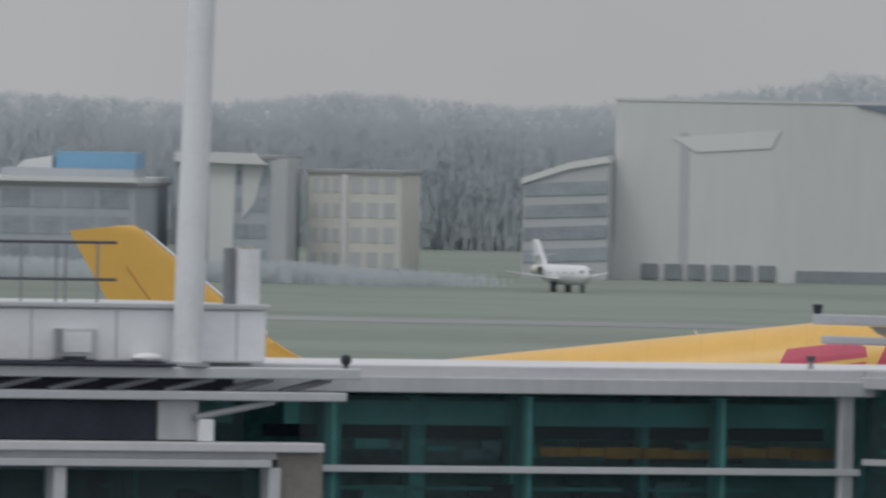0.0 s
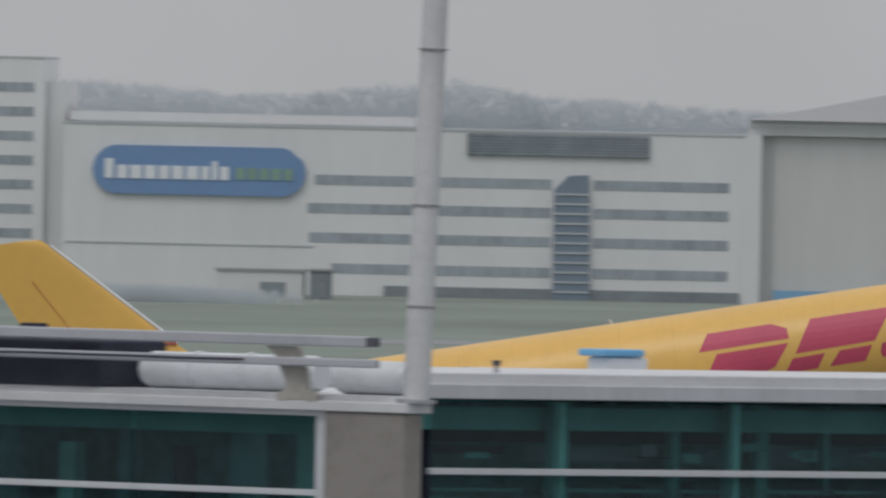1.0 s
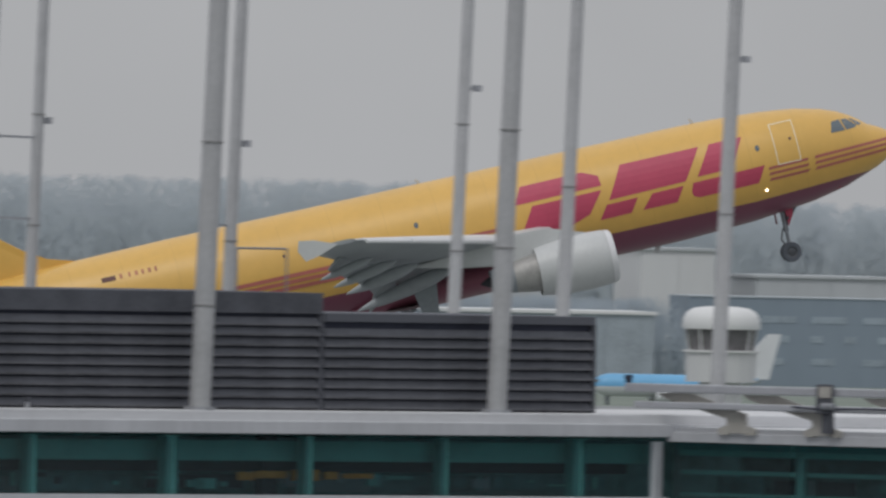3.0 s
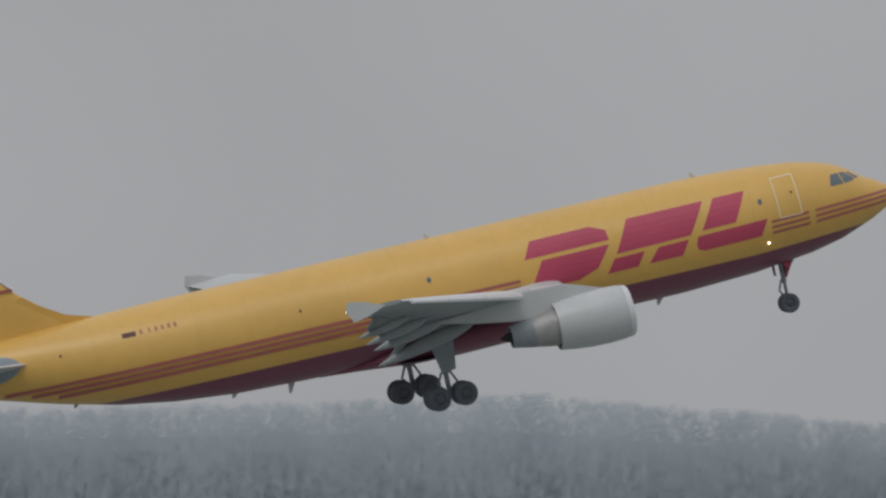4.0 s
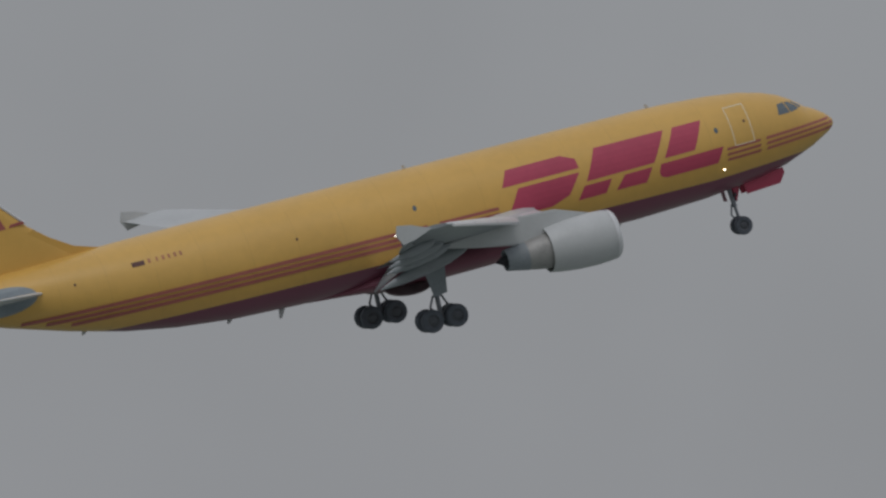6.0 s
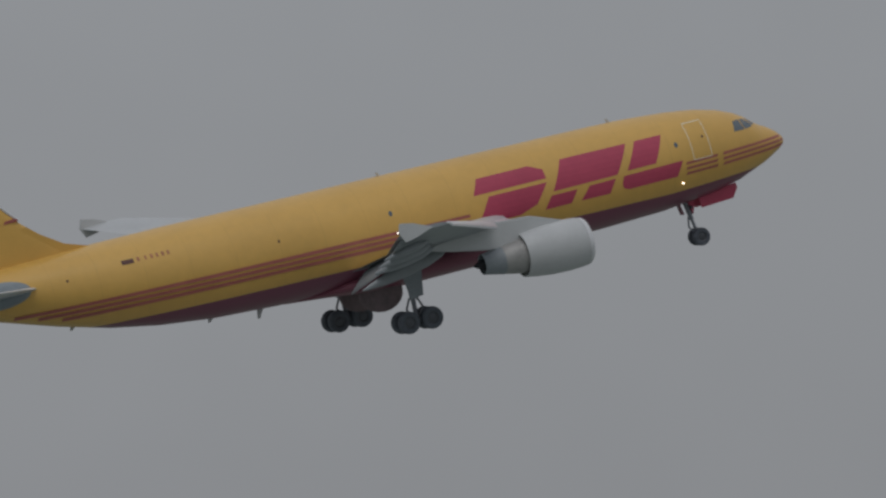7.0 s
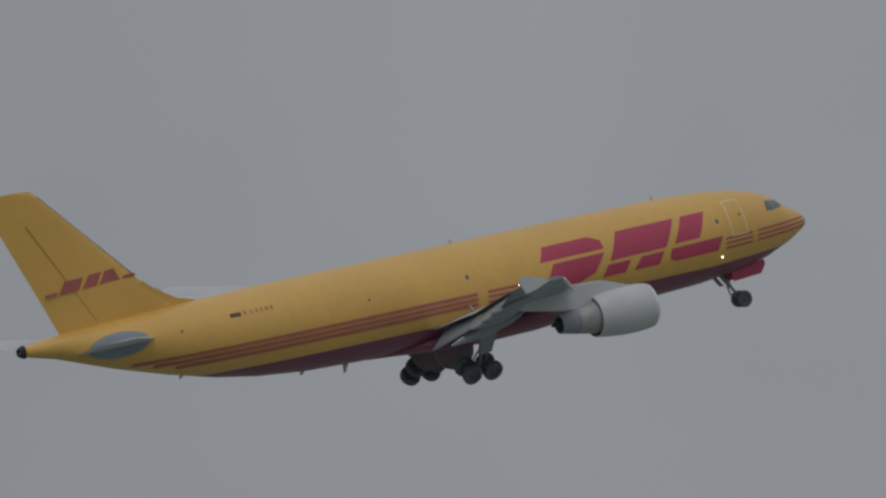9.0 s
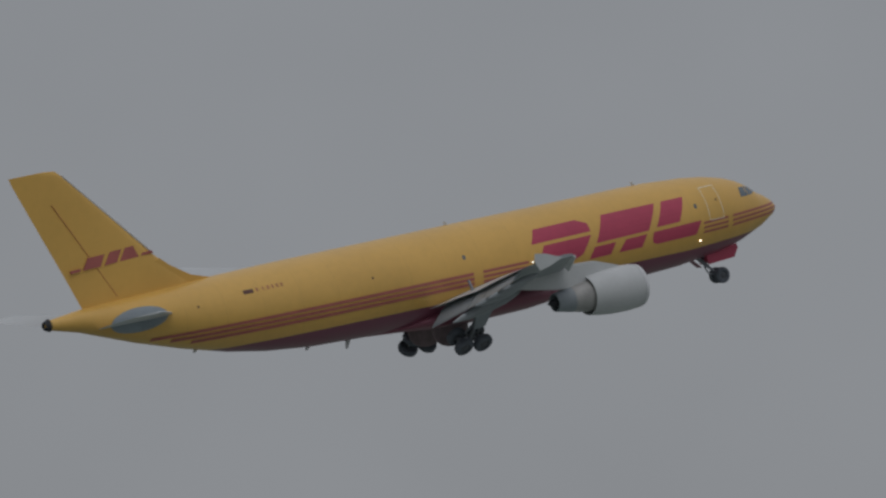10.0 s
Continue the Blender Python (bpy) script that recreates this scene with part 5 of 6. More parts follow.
part("wall", box(-1.2, 1.2, -1, 1, 0, 2.2), M["clad_w"], t)
part("red_panel", box(-1.25, 1.25, -1.05, -1.0, 0.6, 2.1), M["sign_red"], t)

t = thing("tower_block", pose(0, Y1 + 4, 0), "pale office tower with dark window bands", "building")
part("wall", box(-138.9, -115.0, 0, 30, 0, 26.0), M["clad_w"], t)
part("roof", box(-139.0, -114.9, -0.1, 30, 26.0, 26.2), M["clad_d"], t, "thin grey roof edge")
part("stair_wing", box(-115.0, -112.6, 1, 28, 0, 23.4), M["clad"], t)
for k in range(7):
    band(t, -129.6, -116.2, 5.7 + 2.75 * k, 6.75 + 2.75 * k, 9, "window", 0.08)
slab_shape(t, "stair_window", [(-136.4, 7.5), (-136.4, 22.0), (-133.4, 22.0), (-133.4, 7.5)], "clad_d", "tall grey stair window")
for k in range(5):
    part("stair_pane", box(-136.0, -133.8, -0.32, -0.2, 8.2 + 2.75 * k, 10.1 + 2.75 * k), M["window"], t)
slab_shape(t, "porch", [(-131, 1.0), (-131, 5.2), (-123.5, 5.2), (-123.5, 3.2), (-126.5, 1.0)], "window", "dark glazed porch", -0.8, 0.0)
band(t, -137.5, -131.5, 23.3, 24.3, 4, "clad_d", 0.2)
for x, z in ((-133.2, 1.2), (-131.2, 1.9), (-126.0, 1.0), (-129, 0.7)):
    part("roof_aerial", tube((x, 6, 26.2), (x, 6, 26.2 + z), 0.12, n=6), M["base"], t)

t = thing("sign_hangar", pose(0, Y1 - 4, 0), "long white hangar with window bands and a blue sign", "hangar")
part("wall", box(-112.4, -35.6, 0, 60, 0, 18.8), M["clad_w"], t)
part("roof", box(-112.5, -35.5, -0.12, 60, 18.8, 19.05), M["clad_d"], t)
part("roof_shed", box(-112, -73, 4, 50, 19.15, 20.2), M["clad"], t)
pts = []
for i in range(13):
    a = math.pi / 2 + math.pi * i / 12
    pts.append((-106.3 + 2.75 * math.cos(a), 13.7 + 2.75 * math.sin(a)))
for i in range(13):
    a = -math.pi / 2 + math.pi * i / 12
    pts.append((-87.8 + (2.75 if i < 9 else 2.2) * math.cos(a), 13.7 + 2.75 * math.sin(a)))
slab_shape(t, "blue_sign", pts, "sign_blue", "rounded blue sign board", -0.5, -0.02)
for k, (x, w, h) in enumerate(((-107.7, 1.0, 2.2), (-106.3, 1.2, 1.5), (-104.8, 1.3, 1.5), (-103.2, 1.3, 1.5), (-101.6, 1.2, 1.5), (-100.1, 1.3, 1.5), (-98.5, 1.4, 1.5), (-96.8, 0.9, 1.5), (-95.6, 0.6, 2.1), (-94.7, 1.0, 1.5))):
    slab_shape(t, "sign_bar", [(x, 12.7), (x, 12.7 + h), (x + w, 12.7 + h), (x + w, 12.7)], "sign_white", "plain white sign bar", -0.62, -0.5)
for k in range(5):
    x = -92.9 + 1.35 * k
    slab_shape(t, "sign_bar", [(x, 12.8), (x, 14.1), (x + 1.0, 14.1), (x + 1.0, 12.8)], "sign_green", "plain green sign bar", -0.62, -0.5)
for z, a in ((12.45, -84.0), (9.25, -84.8), (5.95, -84.6), (2.5, -82.0)):
    band(t, a, -57.3, z, z + 1.1, 16, "window", 0.06)
    band(t, -52.6, -37.3, z, z + 1.1, 9, "window", 0.06)
slab_shape(t, "glazed_core", [(-57.0, 0), (-57.0, 12.4), (-55.4, 14.0), (-53.2, 14.1), (-52.8, 0)], "slate", "dark glazed stair core", -0.6, 0.0)
for k in range(11):
    part("core_rail", box(-56.9, -52.9, -0.72, -0.61, 0.8 + 1.1 * k, 1.0 + 1.1 * k), M["clad_d"], t)
slab_shape(t, "upper_louvre", [(-66.9, 16.1), (-66.9, 18.6), (-46.4, 18.6), (-46.4, 16.1)], "base", "dark louvred strip under the roof", -0.4, -0.02)
for k in range(7):
    part("louvre_slat", box(-66.8, -46.5, -0.5, -0.4, 16.3 + 0.33 * k, 16.42 + 0.33 * k), M["window"], t)
part("plinth", box(-76, -36, -0.35, 0, 0, 1.2), M["base"], t)
part("seam", box(-112, -84, -0.12, 0, 5.4, 5.55), M["clad_d"], t)
for x, w, h, mt in ((-92.5, 9.5, 3.0, "clad"), (-82.3, 2.2, 3.1, "base")):
    s = thing("service_building", pose(x, Y1 - 60, 0), "small flat-roofed service building", "building")
    part("wall", box(0, w, 0, 8, 0, h), M[mt], s)
    part("roof", box(-0.2, w + 0.2, -0.2, 8.2, h, h + 0.25), M["roof"], s)
    part("doorway", box(w * 0.5, w * 0.8, -0.08, 0.02, 0.2, h * 0.6), M["base"], s)

# the great hangar with its blue signs
Y2, K2 = 2000.0, 2000.0 / 2285.0


def q2(x, z):
    return x * K2, 20 + (z - 20) * K2


t = thing("great_hangar", pose(0, Y2, 0), "huge grey hangar with sliding doors and plain blue signs", "hangar")
x0, x1 = -33.8 * K2, 166.3 * K2
ztop = q2(0, 19.0)[1]
part("wall", box(x0, x1, 0.4, 90, 0, ztop), M["door"], t)
n = 12
for i in range(n):
    a, b = x0 + 1.2 + (x1 - x0 - 4.5) * i / n, x0 + 1.2 + (x1 - x0 - 4.5) * (i + 1) / n
    part("door_leaf", box(a + 0.015, b - 0.015, 0.1 + 0.05 * (i % 2), 0.38, 0.1, ztop - 0.05), M["door"], t, "grey sheet door leaf")
part("door_beam", box(x0 - 1.2, x1 - 2.42, -0.7, 0, ztop, q2(0, 20.12)[1]), M["clad"], t, "pale beam over the doors")
part("eaves_beam", box(x0 - 1.2, x1 + 0.2, -0.95, 0, q2(0, 20.16)[1], q2(0, 20.7)[1]), M["clad"], t, "pale eaves beam")
part("corner_post", box(x0 - 1.6, x0, -1.6, 2, 0, ztop), M["clad_w"], t, "white corner post")
part("corner_post", box(x1 - 2.4, x1, -1.55, 2, 0, q2(0, 20.14)[1]), M["clad"], t, "grey corner post")
za, zb = q2(0, 20.72)[1], q2(0, 27.4)[1]
x2 = 190.6 * K2
bm = bmesh.new()
v = [bm.verts.new(p) for p in ((x0 - 1.2, -1.8, za), (x2 + 0.5, -1.8, za), (x2 + 0.5, 92, za), (x0 - 1.2, 92, za), (x0 + 27, 42, zb), (x2 - 8, 42, zb - 0.3))]
for f in ((0, 1, 5, 4), (2, 3, 4, 5), (0, 4, 3), (1, 2, 5)):
    bm.faces.new([v[k] for k in f])
bmesh.ops.recalc_face_normals(bm, faces=bm.faces)
part("roof", bm, M["roof"], t, "grey hipped roof")
part("end_bay", box(x1 + 0.02, x2, -1.5, 88, 0, za - 0.01), M["clad"], t, "grey windowless end bay")
part("downpipe", tube((x1 + 0.35, -1.75, 0), (x1 + 0.35, -1.75, q2(0, 20.4)[1]), 0.2), M["clad_d"], t)


def sign2(pts, mat, label, name="sign_bar"):
    slab_shape(t, name, [q2(x, z) for x, z in pts], mat, label, -0.08, -0.02)


for a, b in ((-19.1, -15.2), (-14.6, -10.6), (-10.0, -4.6)):
    sign2([(a, 3.4), (a, 7.7), (b, 7.7), (b, 3.4)], "pale_blue", "plain blue sign block")
for i in range(4):
    sign2([(-15.0 + 1.7 * i, 10.4), (-14.2 + 1.7 * i, 12.2), (-13.4 + 1.7 * i, 10.4)], "pale_blue", "plain blue sign peak")
sign2([(-14.6, 8.9), (-15.2, 10.3), (-8.4, 10.3), (-9.0, 8.9)], "pale_blue", "plain blue sign band")
sign2([(-14.4, 8.0), (-14.6, 8.7), (-9.0, 8.7), (-9.2, 8.0)], "pale_blue", "plain blue sign band")
sign2([(-12.2, 12.3), (-12.2, 13.2), (-11.4, 13.2), (-11.4, 12.3)], "pale_blue", "plain blue sign peak")
rs = random.Random(9)
for a, b, z, h in ((-1.0, 28.6, 3.95, 0.85), (139.9, 155.5, 15.2, 0.8), (158.6, 161.0, 15.2, 0.8)):
    x = a
    while x < b:
        w = rs.uniform(0.5, 1.5)
        up = rs.choice((0.0, 0.0, 0.35))
        sign2([(x, z), (x, z + h + up), (x + w, z + h + up), (x + w, z)], "sign_faint", "plain grey-blue sign bar")
        x += w + rs.choice((0.25, 0.3, 0.7))
part("blue_band", box(x0 + 1.4, 120 * K2, -0.32, -0.03, q2(0, -0.6)[1], q2(0, 1.55)[1]), M["pale_blue"], t, "long pale blue band")
part("door_rail", box(x0, x1, -0.4, -0.04, 1.40, 1.94), M["roof"], t, "dark grey rail under the blue band")
for i in range(24):
    a, b = x0 + (x1 - x0) * i / 24, x0 + (x1 - x0) * (i + 1) / 24
    part("skirting", box(a + 0.1, b - 0.1, -0.36, -0.04, 0.3, 1.36), M["clad_w"], t, "white skirting panel")

t = thing("white_hall", pose(0, Y2 + 70, 0), "tall white hall with grey wall panels", "building")
k3 = (Y2 + 70) / 2285.0
q3 = lambda x, z: (x * k3, 20 + (z - 20) * k3)
part("wall", box(189 * k3, 215.3 * k3, 0, 50, 0, q3(0, 21.2)[1]), M["clad_w"], t)
part("roof", box(188.7 * k3, 215.6 * k3, -0.3, 50.3, q3(0, 21.2)[1], q3(0, 21.4)[1]), M["clad_w"], t)
for a, z0, b, z1, m in ((193.4, 16.7, 204.6, 20.9, "clad_d"), (193.2, 12.2, 204.0, 16.0, "clad_d")):
    for i in range(6):
        w = (b - a) / 6
        part("grey_panel", box((a + i * w) * k3 + 0.15, (a + (i + 1) * w) * k3 - 0.1, -0.12, 0.05, q3(0, z0 + 0.2 * (i % 3))[1], q3(0, z1)[1]), M[m], t)
for i in range(7):
    part("rib", box((206 + 1.35 * i) * k3, (206.25 + 1.35 * i) * k3, -0.15, 0.05, 1.0, q3(0, 20.9)[1]), M["clad"], t)
part("rib", box(190.4 * k3, 191.3 * k3, -0.2, 0.05, 0, q3(0, 21.0)[1]), M["clad"], t)


# ---- aircraft on the far apron ----
def parked_jet(m, length, dia, fin_h, top, low, fin_mat, label, name="parked_jet", fin_marks=False, rear_engines=False):
    t = thing(name, m, label, "airplane")
    r = dia / 2
    prof = [(0, 0.02, -0.15), (0.01, 0.28, -0.12), (0.03, 0.58, -0.06), (0.06, 0.85, -0.02), (0.10, 1, 0), (0.66, 1, 0), (0.78, 0.86, 0.14), (0.88, 0.58, 0.40), (0.96, 0.26, 0.66), (1.0, 0.06, 0.8)]
    for nm, a0, a1, mt in (("upper_fuselage", -0.12, math.pi + 0.12, top), ("lower_fuselage", math.pi + 0.12, 2 * math.pi - 0.12, low)):
        bm = bmesh.new()
        rows = []
        for u, q, dz in prof:
            rows.append([bm.verts.new((-u * length, q * r * math.cos(a0 + (a1 - a0) * i / 16), dz * r + q * r * math.sin(a0 + (a1 - a0) * i / 16))) for i in range(17)])
        for a, b in zip(rows, rows[1:]):
            for i in range(16):
                bm.faces.new((a[i], a[i + 1], b[i + 1], b[i]))
        part(nm, bm, M[mt], t, smooth=True)
    fl = -0.80 * length
    bm = prism([(fl, r * 0.9), (fl - fin_h * 0.95, r + fin_h), (fl - fin_h * 1.25, r + fin_h), (fl - fin_h * 0.98, r * 0.7)], -0.22, 0.22)
    part("tail_fin", bm, M[fin_mat], t)
    if fin_marks:
        z = r + fin_h * 0.30
        for k in range(3):
            x = fl - fin_h * (0.50 + 0.16 * k)
            part("fin_mark", box(x - fin_h * 0.14, x, -0.28, -0.23, z, z + fin_h * 0.11), M["pale_blue"], t, "plain blue mark")
        part("fin_mark", prism([(fl - fin_h * 0.82, z + fin_h * 0.16), (fl - fin_h * 0.86, z + fin_h * 0.26), (fl - fin_h * 0.62, z + fin_h * 0.26), (fl - fin_h * 0.66, z + fin_h * 0.16)], -0.28, -0.23), M["pale_blue"], t, "plain blue mark")
    lift = r + fin_h * 0.35 if rear_engines else r * 0.35
    for s in (-1, 1):
        bm = slab_surface(((-0.36 * length, s * r * 0.6, -r * 0.5), (-0.56 * length, s * r * 0.6, -r * 0.5)), ((-0.56 * length, s * length * 0.44, r * 0.25), (-0.60 * length, s * length * 0.44, r * 0.25)), (0, 0, 1))
        part("wing", bm, M["jet_white" if rear_engines else "jet_grey"], t)
        bm = slab_surface(((-0.86 * length, s * r * 0.3, lift), (-0.96 * length, s * r * 0.3, lift)), ((-0.95 * length, s * length * 0.15, lift + r * 0.15), (-0.985 * length, s * length * 0.15, lift + r * 0.15)), (0, 0, 1))
        part("tailplane", bm, M["jet_grey"], t)
        er = r * 0.45
        ex, ey, ez = (-0.68 * length, s * r * 1.35, r * 0.45) if rear_engines else (-0.36 * length, s * length * 0.16, -r * 0.95)
        part("engine", revolve([(0, er * 0.8), (-0.1, er), (-er * 3, er), (-er * 4.4, er * 0.5)], ex, ey, ez, 16), M["cream" if rear_engines else "jet_white"], t, smooth=True)
        part("main_gear", box(-0.53 * length, -0.49 * length, s * r * 0.8 - 0.3, s * r * 0.8 + 0.3, -r * 1.75, -r * 0.7, 0.1), M["tyre"], t)
    part("nose_gear", box(-0.11 * length, -0.09 * length, -0.25, 0.25, -r * 1.75, -r * 0.8, 0.08), M["tyre"], t)
    for k in range(int(length / 3.2)):
        part("cabin_window", box(-0.14 * length - 1.9 * k, -0.14 * length - 1.9 * k + 0.35, -r - 0.02, -r * 0.97, r * 0.12, r * 0.26), M["base"], t) if k * 1.9 < 0.6 * length else None
    part("cockpit_window", prism([(-0.022 * length, r * 0.25), (-0.03 * length, r * 0.5), (-0.045 * length, r * 0.5), (-0.045 * length, r * 0.25)], -r * 0.62, r * 0.62), M["base"], t)
    return t


parked_jet(pose(118.0, 1800, 4.3), 60.0, 5.9, 7.9, "jet_blue", "jet_white", "jet_white", "large parked airliner, sky-blue above and white below", fin_marks=True)
parked_jet(pose(153.0, 1790, 3.33), 31.0, 3.8, 5.5, "jet_blue", "jet_grey", "jet_white", "parked airliner, sky-blue above and grey below")
parked_jet(pose(265.7, 1850, 1.84, 0, 0, 180), 16.0, 2.1, 3.9, "jet_blue", "jet_white", "jet_white", "small blue and white parked regional jet")
parked_jet(pose(-219.9, 2114, 1.84, 0, 0, -60), 13.5, 2.1, 2.6, "jet_white", "jet_white", "jet_white", "small white business jet on the far taxiway", rear_engines=True)

# domed apron control cabin on a post
t = thing("control_cabin", pose(222.7, 1483, 0), "small white-domed apron control cabin", "control tower")
part("column", tube((0, 0, 0), (0, 0, 5.8), 1.6, n=16), M["clad"], t)
part("body", tube((0, 0, 5.8), (0, 0, 8.0), 2.6, 2.7, 16), M["clad"], t)
part("sill", tube((0, 0, 8.0), (0, 0, 8.15), 2.9, n=16), M["clad_w"], t)
part("glazing", tube((0, 0, 8.15), (0, 0, 9.7), 2.35, 2.6, 16), M["cabin_glass"], t, "dark cabin windows")
for i in range(8):
    a = 2 * math.pi * i / 8
    part("window_post", tube((2.42 * math.cos(a), 2.42 * math.sin(a), 8.15), (2.66 * math.cos(a), 2.66 * math.sin(a), 9.7), 0.07, n=6), M["clad_w"], t)
prof = [(9.7, 0.02), (9.7, 2.86), (9.95, 2.92), (10.5, 2.86), (10.95, 2.6), (11.25, 2.1), (11.38, 1.2), (11.42, 0.02)]
rings = [[(r * math.cos(2 * math.pi * i / 24), r * math.sin(2 * math.pi * i / 24), z) for i in range(24)] for z, r in prof]
part("dome", loft(rings), M["clad_w"], t, "white domed roof", True)

# cars parked before the far offices
def parked_car(m, paint, label):
    t = thing("parked_car", m, label, "car", "cars parked far off")
    part("body", box(-2.1, 2.1, -0.85, 0.85, 0.3, 0.95, 0.12), M[paint], t)
    part("cabin", prism([(-1.5, 0.95), (-1.0, 1.45), (0.6, 1.45), (1.2, 0.95)], -0.72, 0.72), M["window"], t)
    part("car_roof", box(-0.95, 0.55, -0.70, 0.70, 1.452, 1.50), M[paint], t)
    for x in (-1.3, 1.3):
        for s in (-1, 1):
            part("wheel", tube((x, s * 0.86, 0.33), (x, s * 0.66, 0.33), 0.33, n=12), M["tyre"], t)


rc = random.Random(4)
for x, y in [(-306 + 5.6 * i + rc.uniform(-0.8, 0.8), 2195) for i in range(11)]:
    c = rc.choice(("base", "clad_w", "window", "slate", "clad_d"))
    parked_car(pose(x, y, 0.0, 0, 0, rc.choice((0, 180))), c, {"clad_w": "white", "clad_d": "light grey"}.get(c, "dark grey") + " car parked before the far buildings")

# red-and-white mast far off, church spire behind the woods
t = thing("lattice_mast", pose(276.8, 1700, 0), "slim red and white banded mast", "mast")
for k in range(6):
    part("section", tube((0, 0, 1.8 * k), (0, 0, 1.8 * k + 1.8), 0.32 - 0.02 * k, n=8), M["sign_red" if k % 2 else "clad_w"], t)
t = thing("church_spire", pose(694, 2600, 0), "grey church tower with a pointed spire", "church")
part("tower", box(-1.55, 1.55, -1.55, 1.55, 0, 27.0), M["office"], t)
part("gallery", box(-1.75, 1.75, -1.75, 1.75, 25.2, 25.8), M["clad_d"], t)
part("lantern", tube((0, 0, 27.0), (0, 0, 29.4), 1.15, 1.0, 8), M["office"], t)
part("spire", tube((0, 0, 29.4), (0, 0, 34.2), 1.0, 0.05, 8), M["office"], t)

# low white halls before the right-hand woods
for a, b, z, y, wall, roof in ((314, 322, 13.4, 2150, "clad", "clad_d"), (326.6, 341.5, 10.7, 2150, "clad_d", "clad_d"), (341.9, 352.2, 9.7, 2150, "clad_d", "clad_w"), (353.0, 358.7, 10.4, 2150, "clad_d", "clad"), (254, 274, 9.2, 2240, "clad_d", "roof"), (285, 306, 9.3, 2150, "clad_d", "roof"), (276.7, 298, 7.2, 2030, "window", "clad_w")):
    s = thing("low_hall", pose(0, y, 0), "long low pale hall before the woods", "building", "low halls")
    part("wall", box(a, b, 0, 20, 0, z), M[wall], s)
    part("roof", box(a - 0.3, b + 0.3, -0.3, 20.3, z, z + 0.3), M[roof], s)
    for k in range(int((b - a) / 4)):
        part("wall_panel", box(a + 0.3 + 4 * k, a + 4.0 + 4 * k, -0.08, 0.02, 0.3, z - 0.5), M[wall], s)

# long blue-grey office range, two blocks end to end, with faint window rows
for a, b, z, back in ((305.2, 346.1, 9.15, 0.0), (346.15, 420.0, 9.0, 0.5)):
    s = thing("long_office", pose(0, 2055 + back, 0), "long flat-roofed blue-grey office range with dull window rows", "building", "long offices")
    part("wall", box(a, b, 0, 14, 0, z - 0.12), M["long_wall"], s)
    part("parapet", box(a - 0.05, b + 0.05, -0.1, 14.1, z - 0.119, z), M["office"], s)
    for zr, step, w in ((6.5, 5.3, 3.6), (4.5, 3.5, 1.2), (2.2, 5.3, 2.4)):
        for k in range(int((b - a - 3) / step)):
            x = a + 2.2 + step * k
            part("window", box(x, x + w, -0.05, 0.05, zr, zr + 0.7), M["long_pane"], s)


# ---- woods ----
def woods(name, profile, ya, yb, step, mat, label, seed, size=0.75, per=150, clear=(0, 0)):
    """Bare trees in one mesh: each a tapered trunk under an uneven crown of many small twig clumps."""
    rng = np.random.default_rng(seed)
    xs = []
    x = profile[0][0]
    while x < profile[-1][0]:
        if not clear[0] < x < clear[1]:
            xs.append(x)
        x += rng.uniform(0.5, 1.5) * step
    xs = np.array(xs)
    m = len(xs)
    top = np.interp(xs, [q[0] for q in profile], [q[1] for q in profile]) * rng.uniform(0.955, 1.0, m)
    y0, r = rng.uniform(ya, yb, m), rng.uniform(3.5, 7.5, m)
    u = rng.random((m, per))
    hz = top[:, None] * (0.02 + 0.98 * u ** 0.8)
    spread = r[:, None] * np.sin(np.pi * np.clip(0.12 + 0.86 * u ** 1.1, 0, 1)) ** 0.6
    ang, rad = rng.random((m, per)) * 2 * np.pi, np.sqrt(rng.random((m, per)))
    cx, cy = xs[:, None] + spread * rad * np.cos(ang), y0[:, None] + 0.3 * spread * rad * np.sin(ang)
    dx = size * rng.uniform(0.5, 1.5, (m, per)) * (1.3 - 0.85 * u)
    dz, t = dx * rng.uniform(2.0, 4.5, (m, per)), rng.normal(0, 0.30, (m, per)) * (0.4 + u)
    dx = dx * 0.36
    quad = np.stack([np.stack(c, -1) for c in ((cx - dx * 0.6, cy, hz - dz * 0.4), (cx + dx * 0.55, cy, hz - dz * 0.4), (cx + dx * 0.2 + t, cy, hz + dz * 0.45), (cx - dx * 0.2 + t, cy, hz + dz * 0.45))], 2).reshape(-1, 3)
    w = 0.3
    trunk = np.stack([np.stack(c, -1) for c in ((xs - w, y0, 0 * xs), (xs + w, y0, 0 * xs), (xs + 0.1, y0, top * 0.85), (xs - 0.1, y0, top * 0.85))], 1).reshape(-1, 3)
    verts = np.concatenate([quad, trunk])
    me = bpy.data.meshes.new(name)
    me.from_pydata(verts, [], np.arange(len(verts)).reshape(-1, 4))
    me.materials.append(mat)
    ob = new(name, me)
    return tagged(ob, label, "woods", kind="stuff")


K = 2700 / 2285.0
far = [(x * K, 20 + (z - 20) * K) for x, z in ((-345, 20.5), (-305, 20.2), (-280, 19.2), (-264, 20.9), (-248, 19.6), (-238, 19.6), (-213, 22.6), (-209, 24.0), (-190, 22.6), (-176, 22.4), (-155, 23.0), (-147, 26.2), (-139, 22.8), (-111, 23.8), (-89, 22.6), (-68, 24.6), (-60, 23.2), (-35, 21.8), (0, 20), (150, 20), (186, 21), (190, 27.6), (197, 26.0), (205, 23.4), (214, 21), (222, 20.6), (298, 20.2), (330, 19.6), (357, 18.6), (394, 19.2), (430, 21.5), (500, 25.0), (527, 23.3), (560, 21.7), (640, 20.0), (720, 18.0))]
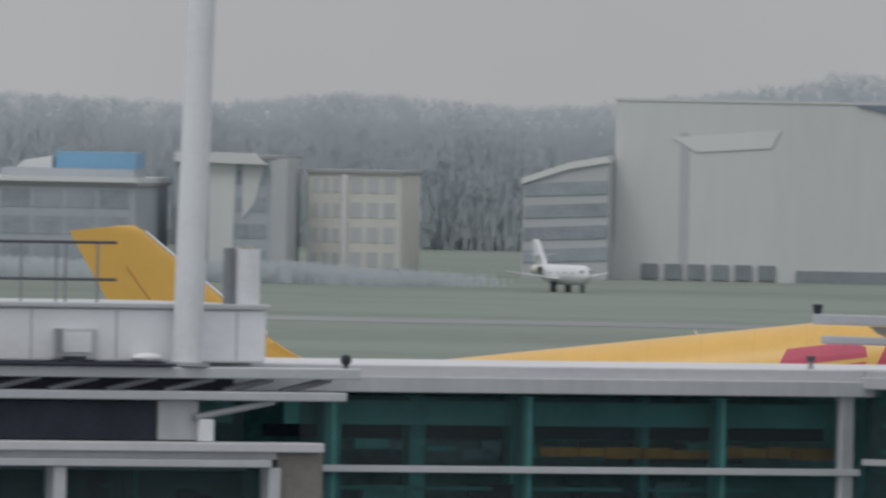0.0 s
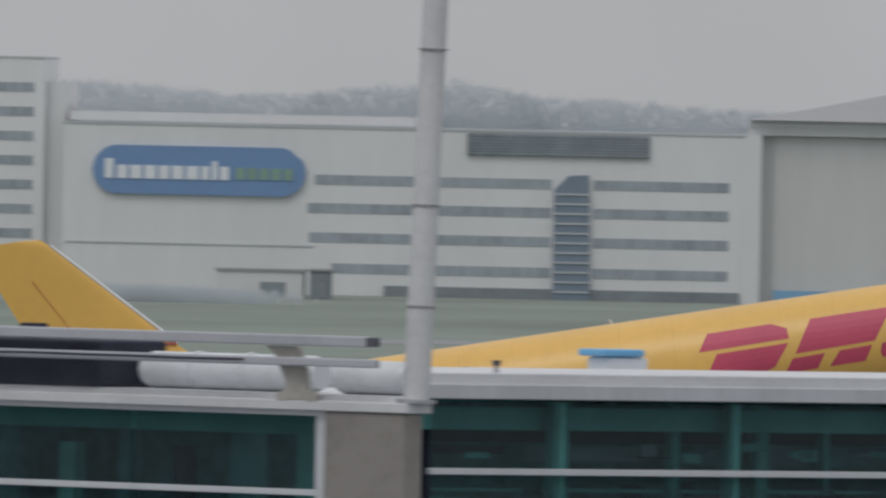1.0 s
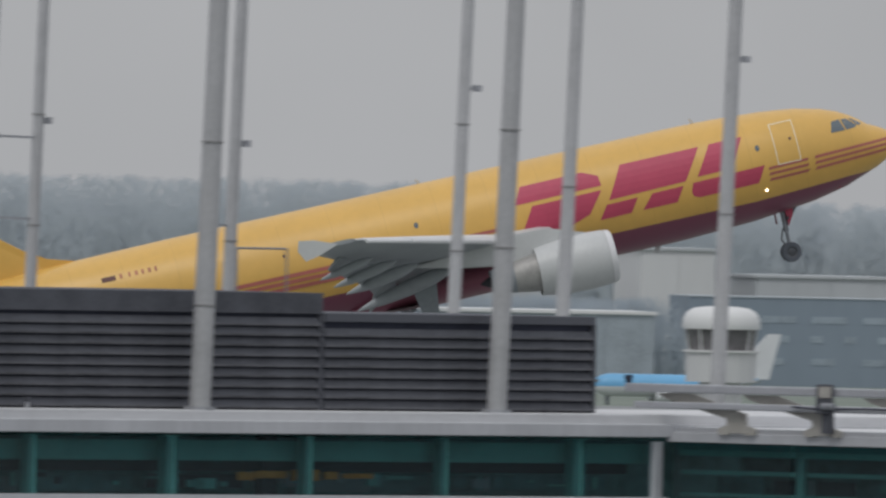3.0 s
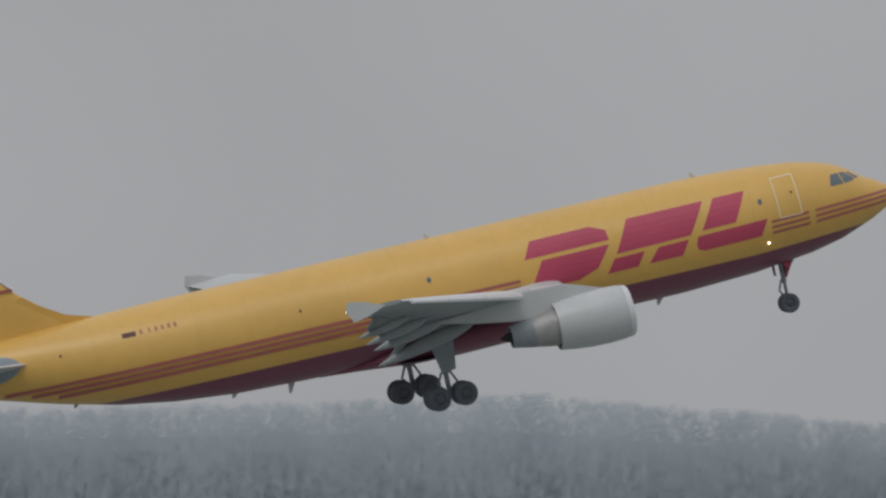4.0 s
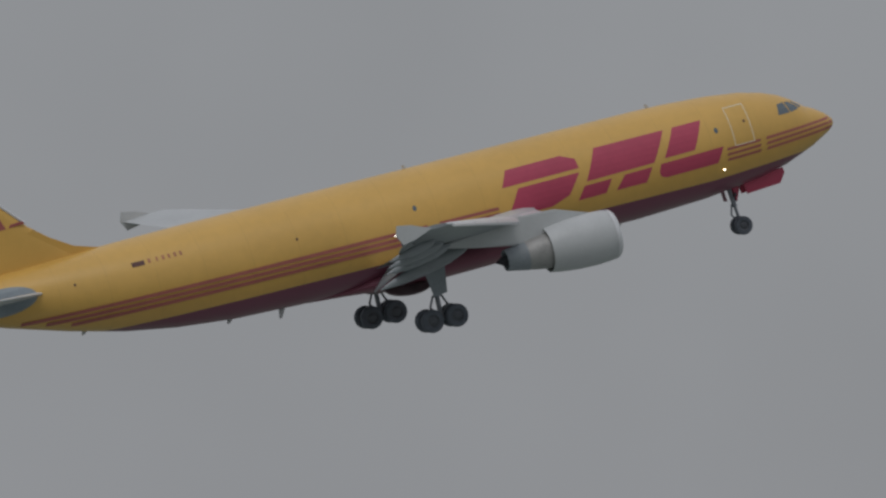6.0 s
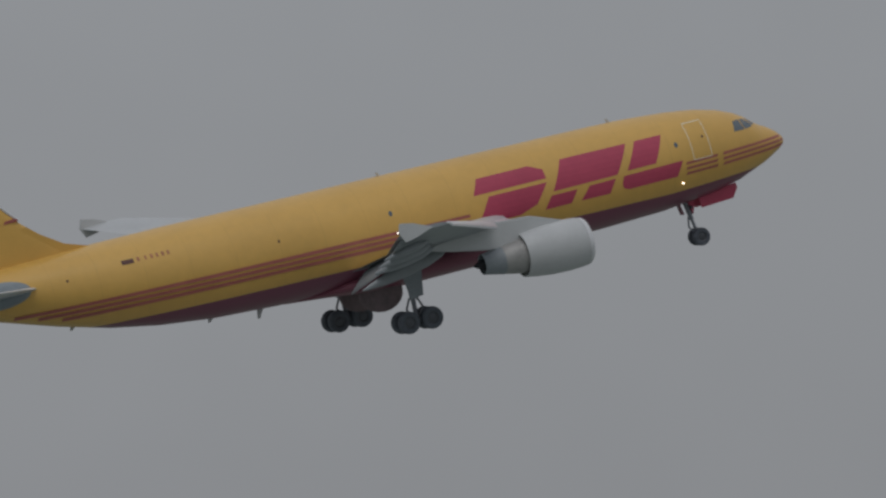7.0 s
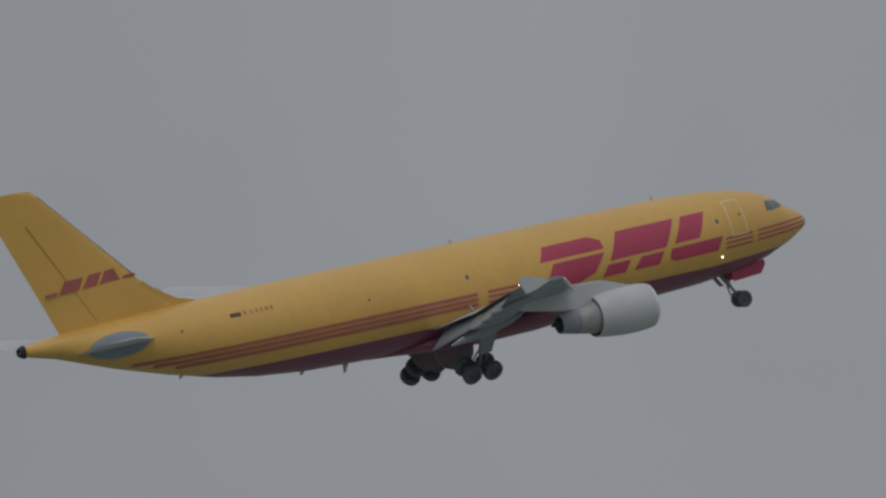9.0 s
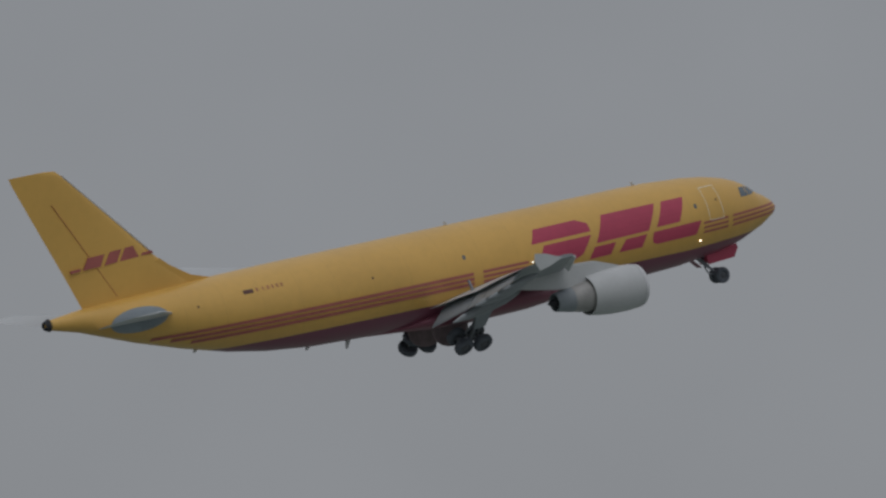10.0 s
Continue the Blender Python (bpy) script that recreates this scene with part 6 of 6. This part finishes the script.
woods("far_woods", far, 2680, 2700, 0.55, M["wood"], "belt of bare winter trees, paled by painted haze", 3, 0.55, 330, (0, 205))
# added backing strips fill the gaps between trees with haze grey
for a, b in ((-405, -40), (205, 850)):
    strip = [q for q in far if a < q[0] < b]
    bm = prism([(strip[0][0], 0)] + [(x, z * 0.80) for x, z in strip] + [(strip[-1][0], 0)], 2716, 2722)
    tagged(part("woods_depth", bm, M["wood_haze"]), "haze-grey backing strip added behind the winter woods", "woods", kind="stuff")
near = [(x * 0.9, 20 + (z - 20) * 0.9) for x, z in ((218, 8.0), (300, 7.6), (380, 7.4), (460, 7.6), (640, 7.0))]
# the same added haze-grey backing behind the low trees
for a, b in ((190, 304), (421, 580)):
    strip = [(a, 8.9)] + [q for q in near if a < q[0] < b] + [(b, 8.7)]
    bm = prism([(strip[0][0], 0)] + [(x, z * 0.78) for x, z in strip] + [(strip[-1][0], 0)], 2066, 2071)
    tagged(part("woods_depth", bm, M["wood_haze"]), "haze-grey backing strip added behind the low woods", "woods", kind="stuff")
woods("near_woods", near, 2050, 2062, 0.7, M["wood_dark"], "belt of low bare trees, paled by painted haze", 5, 0.42, 320, (302, 422))
yard = [(138, 7.5), (141, 8.6), (143.5, 9.0), (145.5, 7.6), (147, 4.6), (149, 6.4), (151, 5.0), (155, 4.6), (166, 4.0)]
woods("yard_trees", yard, 1940, 1946, 0.9, M["wood_dark"], "few bare trees beside the great hangar", 11, 0.40, 200)
low = [(-300, 2.6), (-280, 2.2), (-255, 2.4), (-245, 1.5), (-238, 1.3)]
for k, strip in enumerate((low, [(-107, 2.0), (-96, 1.7), (-85, 1.3)])):
    woods("hedge_trees", strip, 2150, 2160, 1.2, M["wood"], "low bare shrubs before the far buildings", 7 + k, 0.35, 140)


def motions():
    walk(jet, [(t, pose(x, y, z, bank, -pitch, CRAB)) for t, x, y, z, pitch, bank in FLIGHT])
    fold = [(0.0, 0), (5.0, 0), (5.5, 3), (5.7, 5), (7.0, 13), (7.5, 20.5), (8.0, 27), (8.5, 31), (9.0, 36), (9.5, 42), (10.0, 47.5)]
    for ng in NOSE:
        x, y, z = ng.location
        walk(ng, [(t, pose(x, y, z, 0, -a, 0)) for t, a in fold])
    for d, s in DOORS:
        x, y, z = d.location
        walk(d, [(t, pose(x, y, z + 0.10 * a / 88, s * -a, -9 * a / 88, 0)) for t, a in ((0.0, 88), (4.8, 88), (5.0, 80), (5.25, 45), (5.5, 12), (6.0, 0), (10.0, 0))])
    for mg, s in MAIN:
        x, y, z = mg.location
        walk(mg, [(t, pose(x, y, z, s * -a, 0, 0)) for t, a in ((0.0, 0), (7.5, 0), (8.0, 8), (8.5, 20), (9.0, 32), (9.5, 39), (10.0, 43))])
    for d, s in WELL:
        x, y, z = d.location
        walk(d, [(t, pose(x, y, z + 0.12 * a / 88, s * a, 0, 0)) for t, a in ((0.0, 88), (5.6, 88), (6.3, 40), (7.0, 5), (10.0, 0))])


motions()
